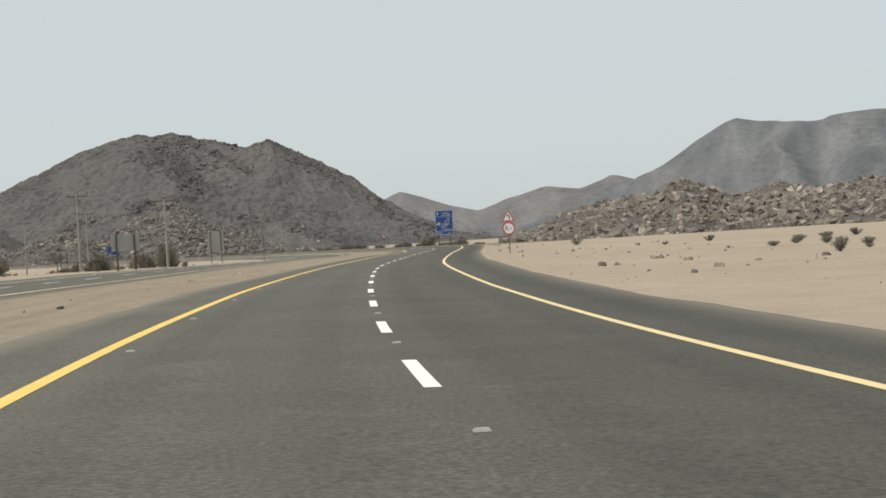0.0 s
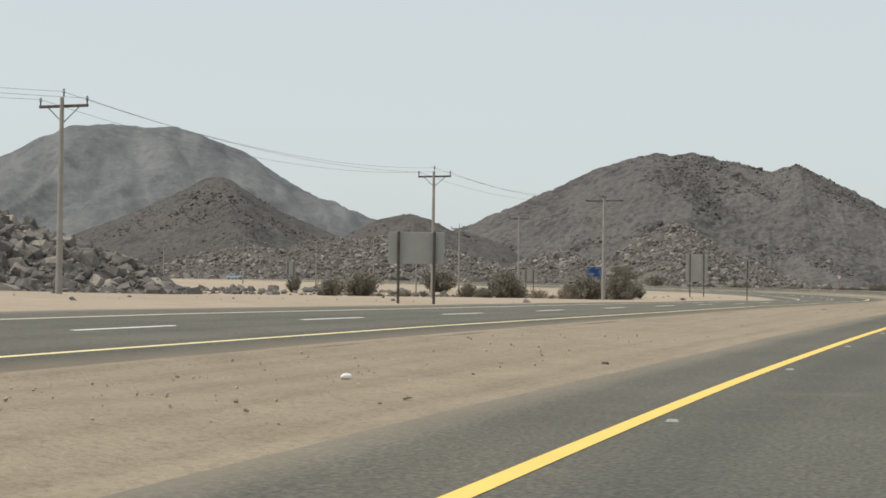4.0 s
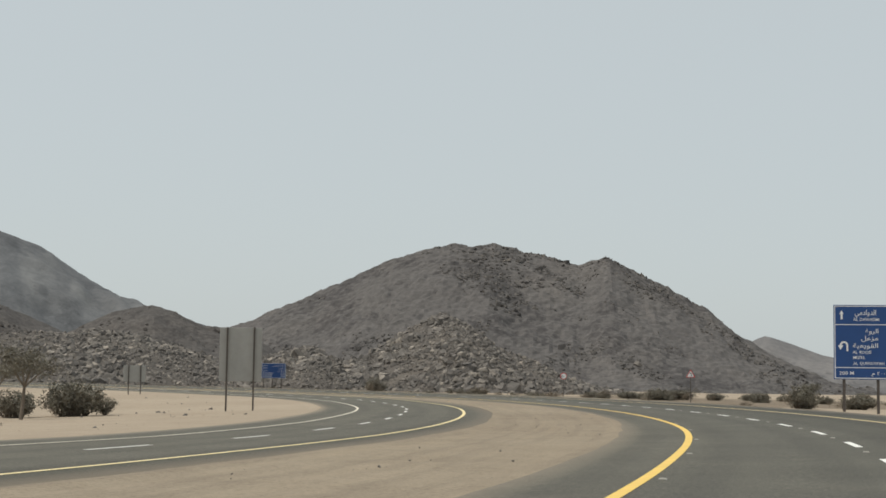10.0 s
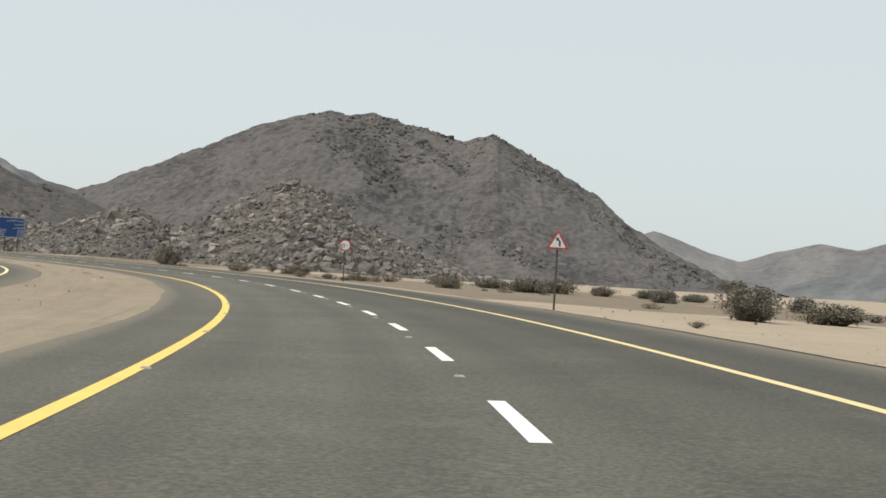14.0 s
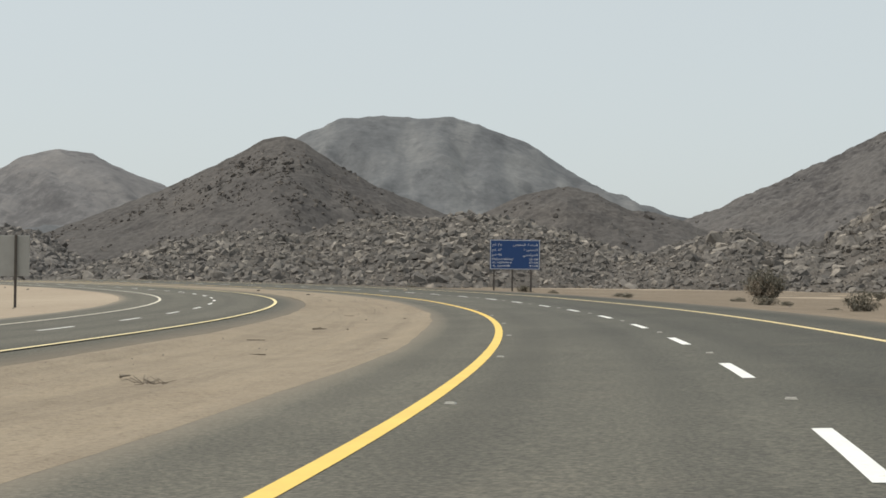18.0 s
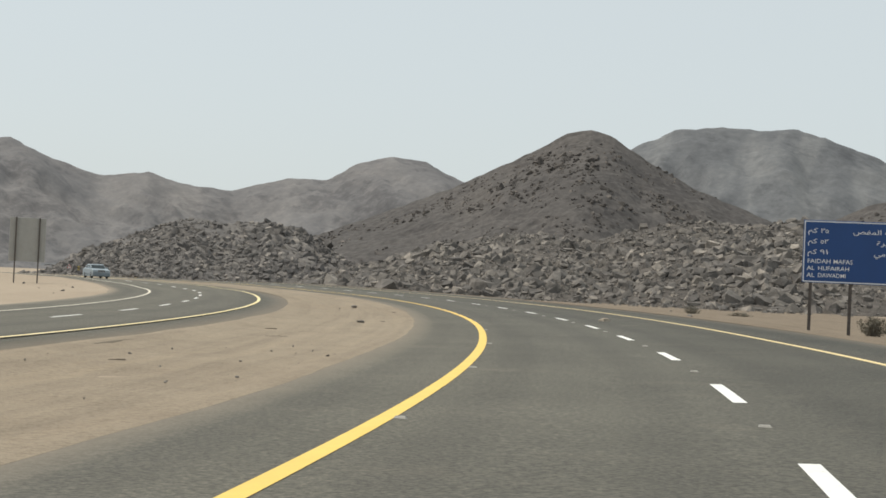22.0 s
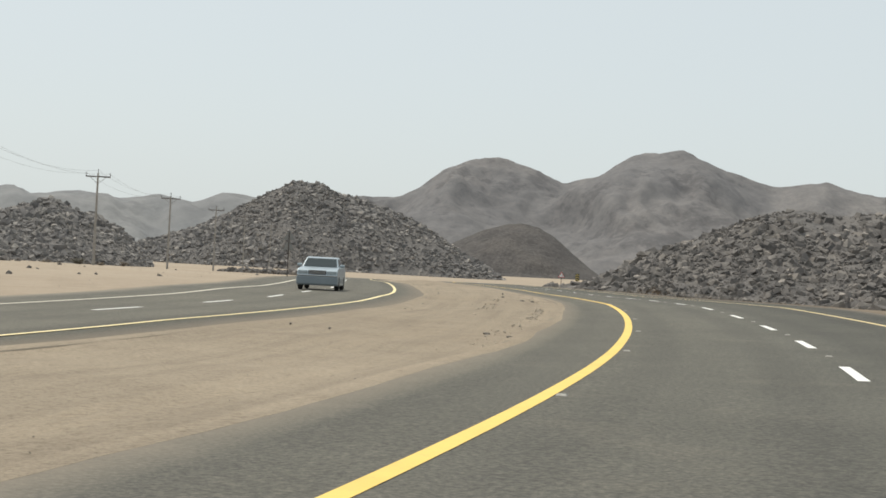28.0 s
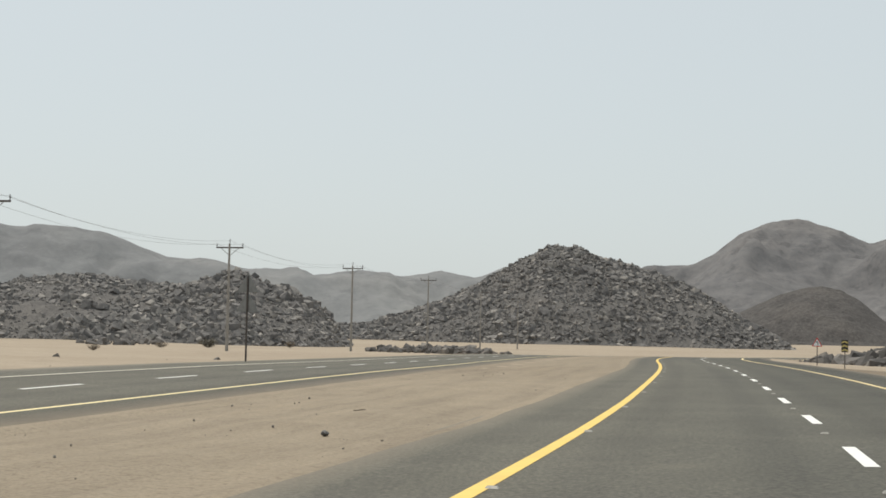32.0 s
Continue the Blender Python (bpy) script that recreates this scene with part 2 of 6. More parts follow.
def asphalt_material():
    m, nt, b = material("asphalt", 0.88, 0, 0.3)
    uv = nt.nodes.new("ShaderNodeUVMap")
    sep = nt.nodes.new("ShaderNodeSeparateXYZ")
    nt.links.new(uv.outputs[0], sep.inputs[0])
    big = noise_tex(nt, 0.25, 6, 0.6)
    fine = noise_tex(nt, 19.0, 5, 0.8)
    grain = noise_tex(nt, 90.0, 2, 0.6)
    c = ramp(nt, big.outputs[0], [(0.3, (0.093, 0.0895, 0.076)), (0.7, (0.119, 0.114, 0.096))]).outputs[0]
    f = ramp(nt, fine.outputs[0], [(0.36, (0.36, 0.36, 0.35)), (0.5, (0.95, 0.95, 0.94)), (0.64, (1.75, 1.7, 1.6))]).outputs[0]
    c = mixed(nt, 0.7, c, f, "MULTIPLY")
    # wheel tracks: bands across the lanes, smoothed and darkened by tyres
    wave = nt.nodes.new("ShaderNodeMath")
    wave.operation = "SINE"
    mul = nt.nodes.new("ShaderNodeMath")
    mul.operation, mul.inputs[1].default_value = "MULTIPLY_ADD", 2 * math.pi / 1.825
    mul.inputs[2].default_value = 0.6
    nt.links.new(sep.outputs[0], mul.inputs[0])
    nt.links.new(mul.outputs[0], wave.inputs[0])
    long = noise_tex(nt, 1.0, 5, 0.6, "UV", (0.9, 0.03, 1))
    both = nt.nodes.new("ShaderNodeMath")
    both.operation = "MULTIPLY"
    nt.links.new(wave.outputs[0], both.inputs[0])
    nt.links.new(long.outputs[0], both.inputs[1])
    t = ramp(nt, both.outputs[0], [(0.0, (1, 1, 1)), (0.45, (0.86, 0.86, 0.87))]).outputs[0]
    c = mixed(nt, 0.8, c, t, "MULTIPLY")
    # the slow lane, blackened by lorry tyres, and the dusty inner shoulder
    across = nt.nodes.new("ShaderNodeMapRange")
    across.inputs[1].default_value, across.inputs[2].default_value = -4.0, 5.0
    nt.links.new(sep.outputs[0], across.inputs[0])
    c = mixed(nt, 1.0, c, ramp(nt, across.outputs[0], [(0.0, (1.1, 1.08, 1.05)), (0.3, (1.03, 1.02, 1.01)), (0.55, (0.96, 0.96, 0.96)), (0.72, (0.8, 0.8, 0.8)), (1.0, (0.78, 0.78, 0.78))]).outputs[0], "MULTIPLY")
    seam = noise_tex(nt, 1.0, 3, 0.5, "UV", (0.16, 0.012, 1))
    c = mixed(nt, 0.7, c, ramp(nt, seam.outputs[0], [(0.4, (0.88, 0.88, 0.89)), (0.6, (1.1, 1.09, 1.07))]).outputs[0], "MULTIPLY")
    # wind-blown sand in the pores
    dust = noise_tex(nt, 0.6, 8, 0.7)
    df = ramp(nt, dust.outputs[0], [(0.55, (0, 0, 0)), (0.85, (0.28, 0.28, 0.28))]).outputs[0]
    c = mixed(nt, df, c, (0.26, 0.22, 0.17))
    # blown sand thinning out from the edges of both carriageways
    rim = nt.nodes.new("ShaderNodeFloatCurve")
    for k, (x, y) in enumerate(((0.0, 1.0), (0.03, 0.12), (0.06, 0.0), (0.326, 0.0), (0.345, 0.22), (0.385, 0.95), (0.57, 0.9), (0.59, 0.45), (0.62, 0.0), (0.95, 0.0), (0.975, 0.3), (1.0, 1.0))):
        cv = rim.mapping.curves[0].points
        pt = cv[0] if k == 0 else cv[-1] if k == 11 else cv.new(x, y)
        pt.location, pt.handle_type = (x, y), "VECTOR"
    rim.mapping.update()
    span01 = nt.nodes.new("ShaderNodeMapRange")
    span01.inputs[1].default_value, span01.inputs[2].default_value = -21.3, 7.5
    nt.links.new(sep.outputs[0], span01.inputs[0])
    nt.links.new(span01.outputs[0], rim.inputs["Value"])
    drift = noise_tex(nt, 1.0, 8, 0.72, "UV", (2.4, 0.9, 1))
    lay = nt.nodes.new("ShaderNodeMath")
    lay.operation, lay.use_clamp = "MULTIPLY_ADD", True
    nt.links.new(rim.outputs[0], lay.inputs[0])
    lay.inputs[1].default_value = 1.15
    off = ramp(nt, drift.outputs[0], [(0.3, (0, 0, 0)), (0.7, (0.5, 0.5, 0.5))])
    part_of = nt.nodes.new("ShaderNodeMath")
    part_of.operation = "MULTIPLY"
    nt.links.new(off.outputs[0], part_of.inputs[0])
    nt.links.new(rim.outputs[0], part_of.inputs[1])
    nt.links.new(part_of.outputs[0], lay.inputs[2])
    c = mixed(nt, ramp(nt, lay.outputs[0], [(0.12, (0, 0, 0)), (0.5, (0.45, 0.45, 0.45)), (1.0, (1, 1, 1))]).outputs[0], c, (0.25, 0.21, 0.16))
    nt.links.new(c, b.inputs["Base Color"])
    s = nt.nodes.new("ShaderNodeMath")
    nt.links.new(fine.outputs[0], s.inputs[0])
    nt.links.new(grain.outputs[0], s.inputs[1])
    bump(nt, b, s.outputs[0], 0.45, 0.012)
    return m


def paint_material(name, color, worn):
    m, nt, b = material(name, 0.6, 0, 0.4)
    big = noise_tex(nt, 1.3, 6, 0.7)
    fine = noise_tex(nt, 22.0, 5, 0.75)
    c = ramp(nt, big.outputs[0], [(0.3, tuple(v * 0.86 for v in color)), (0.7, color)]).outputs[0]
    f = ramp(nt, fine.outputs[0], [(0.28, (0.9, 0.9, 0.9)), (0.42, (0, 0, 0))]).outputs[0]
    c = mixed(nt, f, c, worn)
    nt.links.new(c, b.inputs["Base Color"])
    bump(nt, b, fine.outputs[0], 0.2, 0.005)
    return m


SAND = ground_material("desert_sand", (0.93, 0.94, 0.97))
GRAVEL = ground_material("verge_gravel", (0.55, 0.545, 0.55), True)
MEDIAN = ground_material("median_sand", (0.745, 0.757, 0.765), True)
ASPHALT = asphalt_material()
YELLOW = paint_material("yellow_paint", (0.86, 0.58, 0.13), (0.5, 0.38, 0.16))
PALE_YELLOW = paint_material("faded_yellow_paint", (0.8, 0.63, 0.31), (0.42, 0.36, 0.25))
WHITE = paint_material("white_paint", (0.86, 0.85, 0.8), (0.4, 0.38, 0.34))
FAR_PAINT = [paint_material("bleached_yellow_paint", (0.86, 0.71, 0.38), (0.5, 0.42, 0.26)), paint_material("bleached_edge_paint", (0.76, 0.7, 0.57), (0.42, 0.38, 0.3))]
ROCK_DARK = rock_material("dark_boulder_rock", (0.1, 0.094, 0.09), (0.165, 0.156, 0.149), (0.27, 0.254, 0.242), 1.6, 0.08, None, True)
# dark boulders of the two distant hills, lightened in colour for haze
ROCK_HAZED = rock_material("hazed_boulder_rock", (0.142, 0.137, 0.134), (0.206, 0.199, 0.194), (0.325, 0.311, 0.301), 1.6, 0.08, None, True)
ROCK_BROWN = rock_material("brown_boulder_rock", (0.09, 0.084, 0.078), (0.172, 0.161, 0.15), (0.33, 0.308, 0.284), 1.6, 0.08, None, True)
ROCK_TAN = rock_material("tan_boulder_rock", (0.125, 0.112, 0.098), (0.22, 0.198, 0.173), (0.38, 0.343, 0.3), 1.6, 0.08, None, True)
SCREE = rock_material("scree", (0.068, 0.061, 0.055), (0.115, 0.103, 0.093), (0.175, 0.157, 0.14), 2.2, 0.25, (0.165, 0.143, 0.12))
# dark tones raised here too, to stand for haze over the heaps
SCREE_DARK = rock_material("dark_scree", (0.1, 0.094, 0.09), (0.15, 0.141, 0.134), (0.21, 0.196, 0.184), 2.2, 0.2, (0.18, 0.163, 0.146))
CRAG = rock_material("crag_rock", (0.07, 0.066, 0.063), (0.104, 0.098, 0.094), (0.16, 0.15, 0.142), 0.6, 0.15, None, True)
CRAG_BROWN = rock_material("brown_crag_rock", (0.064, 0.059, 0.055), (0.102, 0.093, 0.087), (0.16, 0.146, 0.135), 0.9, 0.15, None, True)
MOUNT_DARK = mountain_material("mountain_rock", (0.078, 0.073, 0.07), (0.118, 0.11, 0.106), (0.165, 0.154, 0.147), 0.3, 0.5, 0.15, 0.75, 0.012, 0.05)
MOUNT_CONE = mountain_material("cone_hill_rock", (0.066, 0.061, 0.058), (0.1, 0.092, 0.087), (0.145, 0.133, 0.125), 0.6, 0.3, 0.08, 0.55, 0.03, 0.08)
# aerial haze painted into the rock colour: bluish, low in contrast
MOUNT_GREY_HAZED = mountain_material("hazed_grey_mountain_rock", (0.113, 0.117, 0.122), (0.143, 0.147, 0.152), (0.18, 0.183, 0.187), 0.1, 1.2, 0.9, 0.4, 0.006, 0.022)
# granite tones paled and cooled to carry the haze of distance
MOUNT_FAR_HAZED = mountain_material("hazed_far_granite", (0.132, 0.129, 0.131), (0.165, 0.16, 0.16), (0.212, 0.2, 0.196), 0.08, 1.5, 0.5, 0.5, 0.005, 0.014)
# palest of all: this ridge's haze is part of its base colour
MOUNT_PALE_HAZED = mountain_material("hazed_far_ridge_rock", (0.178, 0.181, 0.184), (0.21, 0.212, 0.213), (0.247, 0.246, 0.244), 0.06, 1.5, 0.3, 0.3, 0.005, 0.012)
STEEL = plain("galvanised_steel", (0.23, 0.23, 0.225), 0.5, 0.7, 0.2, 4)
RUST_STEEL = plain("weathered_steel_post", (0.1, 0.085, 0.075), 0.75, 0.3, 0.3, 5)
BACK_PLATE = plain("dull_aluminium_sheet", (0.35, 0.345, 0.325), 0.6, 0.35, 0.08, 1.5)
BLUE = plain("blue_sign_sheeting", (0.01, 0.056, 0.2), 0.45, 0, 0.07, 1.2)
SIGN_WHITE = plain("white_sign_sheeting", (0.75, 0.76, 0.77), 0.45, 0, 0.05, 2)
SIGN_RED = plain("red_sign_sheeting", (0.5, 0.04, 0.035), 0.45, 0, 0.1, 2)
BLACK = plain("black_sign_film", (0.02, 0.02, 0.02), 0.5, 0, 0.1, 2)
POLE_GREY = plain("weathered_pole", (0.3, 0.28, 0.255), 0.8, 0.1, 0.2, 1.2)
PORCELAIN = plain("dark_insulator", (0.05, 0.04, 0.04), 0.35, 0, 0.2, 6)
WIRE = plain("aluminium_wire", (0.22, 0.22, 0.22), 0.5, 0.6, 0.1, 1)
TWIG = plain("dry_twigs", (0.16, 0.13, 0.1), 0.9, 0, 0.25, 5)
LEAF = plain("grey_green_leaves", (0.15, 0.136, 0.104), 0.85, 0, 0.4, 1.1)
LEAF_DRY = plain("dry_brown_leaves", (0.22, 0.182, 0.137), 0.9, 0, 0.35, 1.1)

# ================= line of the road =================
# middle of the travelled lane, every 20 m
ROAD = [
    (-0.1, -0.0), (-2.0, 19.9), (-3.2, 39.9), (-4.1, 59.8), (-4.7, 79.8), (-4.6, 99.8), (-4.2, 119.8), (-3.7, 139.8),
    (-2.9, 159.8), (-2.3, 179.8), (-2.5, 199.8), (-3.8, 219.8), (-6.8, 239.6), (-11.1, 259.1), (-16.4, 278.4), (-22.9,
    297.3), (-30.6, 315.8), (-39.9, 333.5), (-50.4, 350.5), (-62.1, 366.7), (-74.8, 382.1), (-88.7, 396.5), (-103.6,
    409.9), (-119.2, 422.4), (-135.4, 434.1), (-152.4, 444.6), (-170.2, 453.7), (-188.57, 461.58), (-207.45, 468.15), (-226.5,
    474.2), (-245.6, 480.0), (-264.8, 485.6), (-284.1, 490.9), (-303.4, 496.0), (-322.8, 501.6), (-341.6, 508.0)]


def line_of_road():
    c = np.array(ROAD, float)
    pts = []
    for k in range(len(c) - 1):
        a, b = c[max(k - 1, 0)], c[min(k + 2, len(c) - 1)]
        for u in np.arange(0, 1, 0.05):
            m0, m1 = (c[k + 1] - a) / 2, (b - c[k]) / 2
            if k == 0:
                m0 = c[1] - c[0]
            pts.append((2 * u**3 - 3 * u * u + 1) * c[k] + (u**3 - 2 * u * u + u) * m0 + (3 * u * u - 2 * u**3) * c[k + 1] + (u**3 - u * u) * m1)
    pts = np.array(pts)
    for _ in range(30):
        pts[1:-1] = (pts[:-2] + 2 * pts[1:-1] + pts[2:]) / 4
    d = pts[0] - pts[12]
    d /= np.linalg.norm(d)
    back = [pts[0] + d * k for k in range(120, 0, -1)]
    d = pts[-1] - pts[-20]
    h, p, ahead = math.atan2(d[1], d[0]), pts[-1].copy(), []
    for k in range(260):
        h -= 0.0 if k < 2 else 0.0042 if k < 130 else 0.0
        p = p + np.array((math.cos(h), math.sin(h)))
        ahead.append(p.copy())
    return np.vstack([back, pts, ahead])


LINE = line_of_road()
ARC = np.concatenate([[0], np.cumsum(np.linalg.norm(np.diff(LINE, axis=0), axis=1))])
ARC -= ARC[120]
TAN = np.gradient(LINE, ARC, axis=0)
TAN /= np.linalg.norm(TAN, axis=1)[:, None]
BANK = math.tan(radians(1.8))


def bank(s):
    return BANK * np.interp(s, [0, 43, 77, 145, 190, 505, 547, 590, 640, 760], [-1, -1, 0, 0, 1, 1, 1, 0.4, 0.3, 0])


# small departures of the built road from its even line, every 12 m (near) and every 24 m (the rest)
NEAR_SHIFT = [-0.11, -0.08, -0.06, -0.03, -0.02, -0.02, 0.01, 0.03, 0.03, 0.01, -0.00, -0.00, -0.01, -0.01, -0.01, -0.04, -0.04, 0.00, 0.06, 0.08, 0.05, 0.02, 0.04, 0.09, 0.13, 0.12, 0.06, -0.01, -0.08, -0.09, -0.05, -0.02, -0.02, 0.01, 0.04, 0.03, 0.04, 0.10, 0.14, 0.18, 0.19, 0.17, 0.10, 0.01, -0.04, -0.04, 0.00, 0.07, 0.11, 0.09, 0.05, 0.01, -0.01, -0.02, -0.02, -0.02, -0.02, -0.02, -0.02, -0.02, -0.01]
FAR_SHIFT = [0.22, 0.28, 0.34, 0.39, 0.39, 0.35, 0.29, 0.23, 0.23, 0.30, 0.42, 0.52, 0.61, 0.65, 0.63, 0.63, 0.65, 0.67, 0.65, 0.56, 0.36, 0.15, 0.01, -0.00, 0.05, 0.09, 0.13, 0.16, 0.18, 0.18, 0.18]
NEAR_LIFT = [0.06, 0.05, 0.04, 0.04, 0.04, 0.05, 0.06, 0.08, 0.10, 0.10, 0.09, 0.08, 0.06, 0.06, 0.07, 0.05, 0.03, 0.00, -0.02, -0.01, 0.00, 0.01, 0.01, 0.00, 0.00, 0.00, 0.02, 0.03, 0.02, 0.02, 0.01]
FAR_LIFT = [-0.08, -0.08, -0.08, -0.05, 0.01, 0.04, 0.05, 0.09, 0.14, 0.14, 0.17, 0.20, 0.19, 0.20, 0.25, 0.27, 0.24, 0.21, 0.19, 0.18, 0.18, 0.23, 0.19, -0.02, -0.11, -0.06, -0.05, -0.09, -0.13, -0.14, -0.13]


def drawn(s, table, step):
    return np.interp(s, -20 + step * np.arange(len(table)), table)


def rise(s):
    """Gentle rise and fall of the road along its way."""
    return np.interp(s, [0, 40, 80, 120, 180, 300, 340, 380, 400, 440, 480, 505, 520, 540, 560, 580, 600, 640, 700, 740, 800, 900],
                     [0, -0.02, -0.09, -0.1, -0.12, -0.13, -0.1, -0.03, 0.05, 0.16, 0.24, 0.31, 0.38, 0.48, 0.38, 0.26, 0.21, 0.03, -0.25, -0.8, -1.4, -1.4])


def fade(x, a, b):
    u = np.clip((x - a) / (b - a), 0, 1)
    return u * u * (3 - 2 * u)


def profile_z(s, lat):
    """Height of the ground at a place along and beside the road: banked over both carriageways, falling away outside."""
    k = bank(s)
    kf = BANK * np.interp(s, [0, 60, 100, 160, 190, 215, 240, 500, 545, 580, 700], [-1, -1, -0.75, 0.05, 0.2, 0.75, 1, 1, 0, -0.35, 0])
    left = k * np.maximum(lat, -4) + kf * np.clip(lat + 4, -36, 0)
    out = np.where(lat < 13, k * 7.5 + (-0.4 - k * 7.5) * (lat - 7.5) / 5.5, -0.4 - 0.6 * np.clip((lat - 13) / 47, 0, 1))
    lift = drawn(s, NEAR_LIFT, 24.0)
    lift = lift + fade(-lat, 6, 10.5) * (drawn(s, FAR_LIFT, 24.0) - lift)
    return np.where(lat < 0, left, np.where(lat < 7.5, k * lat, out)) + rise(s) + lift


def far_shift(s):
    """How much nearer than usual the opposite carriageway lies."""
    return np.interp(s, [0, 170, 230, 530, 570, 640, 900], [0.3, 0.3, 0.75, 0.7, 0.0, -1.5, -1.5]) + drawn(s, FAR_SHIFT, 24.0)


def road_place(s, lat, lift=0.0):
    s, lat = np.broadcast_arrays(np.asarray(s, float), np.asarray(lat, float))
    x, y = np.interp(s, ARC, LINE[:, 0]), np.interp(s, ARC, LINE[:, 1])
    tx, ty = np.interp(s, ARC, TAN[:, 0]), np.interp(s, ARC, TAN[:, 1])
    return np.stack([x + lat * ty, y - lat * tx, profile_z(s, lat) + lift], -1)


def beside(x, y):
    """Along and beside the road, for arrays of places."""
    x, y = np.asarray(x, float).ravel(), np.asarray(y, float).ravel()
    s, lat = np.zeros(len(x)), np.zeros(len(x))
    L, A, T = LINE[::3], ARC[::3], TAN[::3]
    for a in range(0, len(x), 4000):
        dx, dy = x[a:a + 4000, None] - L[:, 0], y[a:a + 4000, None] - L[:, 1]
        k = np.argmin(dx * dx + dy * dy, 1)
        r = np.arange(len(k))
        s[a:a + 4000] = A[k] + dx[r, k] * T[k, 0] + dy[r, k] * T[k, 1]
        lat[a:a + 4000] = dx[r, k] * T[k, 1] - dy[r, k] * T[k, 0]
    return s, lat


def hash_noise(x, y, scale, seed):
    """Smooth value noise on a lattice, for arrays, about -1 to 1."""
    u, v = x / scale + seed * 17.31, y / scale - seed * 9.77
    i, j = np.floor(u), np.floor(v)
    a, b = u - i, v - j
    a, b = a * a * (3 - 2 * a), b * b * (3 - 2 * b)

    def r(p, q):
        h = np.sin(p * 127.1 + q * 311.7 + seed * 74.7) * 43758.5453
        return (h - np.floor(h)) * 2 - 1
    return (r(i, j) * (1 - a) + r(i + 1, j) * a) * (1 - b) + (r(i, j + 1) * (1 - a) + r(i + 1, j + 1) * a) * b


def fractal(x, y, scale, seed, octaves=5, gain=0.5):
    t, amp = 0, 1.0
    for k in range(octaves):
        t = t + amp * hash_noise(x, y, scale, seed + k * 3)
        scale, amp = scale / 2.03, amp * gain
    return t


def ridged(x, y, scale, seed, octaves=4):
    t, amp = 0, 1.0
    for k in range(octaves):
        t = t + amp * (1 - 2 * np.abs(hash_noise(x, y, scale, seed + k * 5)))
        scale, amp = scale / 2.1, amp * 0.5
    return t


def ground_z(x, y):
    shape = np.shape(x)
    s, lat = beside(x, y)
    away = np.maximum(lat - 9, -22.5 - lat)
    z = profile_z(s, lat) - 0.05
    z = np.where((lat < 0), z * (1 - 0.5 * fade(-lat, 60, 250)), z)
    X, Y = np.ravel(x), np.ravel(y)
    z = z + fade(away, 1, 10) * 0.07 * fractal(X, Y, 9, 3) + fade(away, 15, 90) * 0.3 * fractal(X, Y, 70, 8)
    median = fade(-lat, 4.6, 6.2) * fade(lat, -10, -8.4)
    z = z + median * (0.05 * fractal(X, Y, 2.6, 12) + 0.03)
    return z.reshape(shape)


# ================= mesh helpers =================


def mesh_of(name, verts, faces, mat=None, smooth=False):
    me = bpy.data.meshes.new(name)
    v = np.asarray(verts, np.float32).reshape(-1, 3)
    f = np.asarray(faces, np.int32)
    me.vertices.add(len(v))
    me.vertices.foreach_set("co", v.ravel())
    me.loops.add(f.size)
    me.loops.foreach_set("vertex_index", f.ravel())
    me.polygons.add(len(f))
    me.polygons.foreach_set("loop_start", np.arange(0, f.size, f.shape[1], dtype=np.int32))
    me.polygons.foreach_set("use_smooth", np.full(len(f), smooth, bool))
    me.update(calc_edges=True)
    me.validate()
    if mat:
        me.materials.append(mat)
    return me


def grid_faces(nu, nv):
    i = np.arange(nu * nv).reshape(nu, nv)
    return np.stack([i[:-1, :-1], i[1:, :-1], i[1:, 1:], i[:-1, 1:]], -1).reshape(-1, 4)


def part(name, bm, mat, parent, label=""):
    me = bpy.data.meshes.new(name)
    bm.to_mesh(me)
    bm.free()
    me.materials.append(mat)
    ob = new(name, me)
    ob.parent = parent
    if label:
        tagged(ob, label)
    return ob


def part_mesh(name, me, parent, label=""):
    ob = new(name, me)
    ob.parent = parent
    if label:
        tagged(ob, label)
    return ob


def thing(name, x, y, z, turn=0.0, **tags):
    e = new(name)
    e.matrix_world = pose(x, y, z, 0, 0, turn)
    e.empty_display_size = 0.3
    return tagged(e, **tags)


def box(bm, cx, cy, cz, sx, sy, sz, bevel=0.0, m=None):
    r = bmesh.ops.create_cube(bm, size=1, matrix=(m or Matrix()) @ Matrix.Translation((cx, cy, cz)) @ Matrix.Diagonal((sx, sy, sz, 1)))
    if bevel:
        es = {e for v in r["verts"] for e in v.link_edges}
        bmesh.ops.bevel(bm, geom=list(es), offset=bevel, segments=2, affect="EDGES", profile=0.5)


def tube(bm, a, b, r1, r2=None, n=10):
    a, b = Vector(a), Vector(b)
    d = b - a
    m = Matrix.Translation((a + b) / 2) @ d.to_track_quat("Z", "Y").to_matrix().to_4x4()
    bmesh.ops.create_cone(bm, cap_ends=True, segments=n, radius1=r1, radius2=r1 if r2 is None else r2, depth=d.length, matrix=m)


def poly(bm, pts, y, thick):
    """A flat plate in the x-z plane, its front at y, of the given thickness."""
    vs = [bm.verts.new((x, y, z)) for x, z in pts]
    f = bm.faces.new(vs)
    r = bmesh.ops.extrude_face_region(bm, geom=[f])
    for v in [g for g in r["geom"] if isinstance(g, bmesh.types.BMVert)]:
        v.co.y += thick
    bmesh.ops.recalc_face_normals(bm, faces=bm.faces)


# ================= ground and roads =================


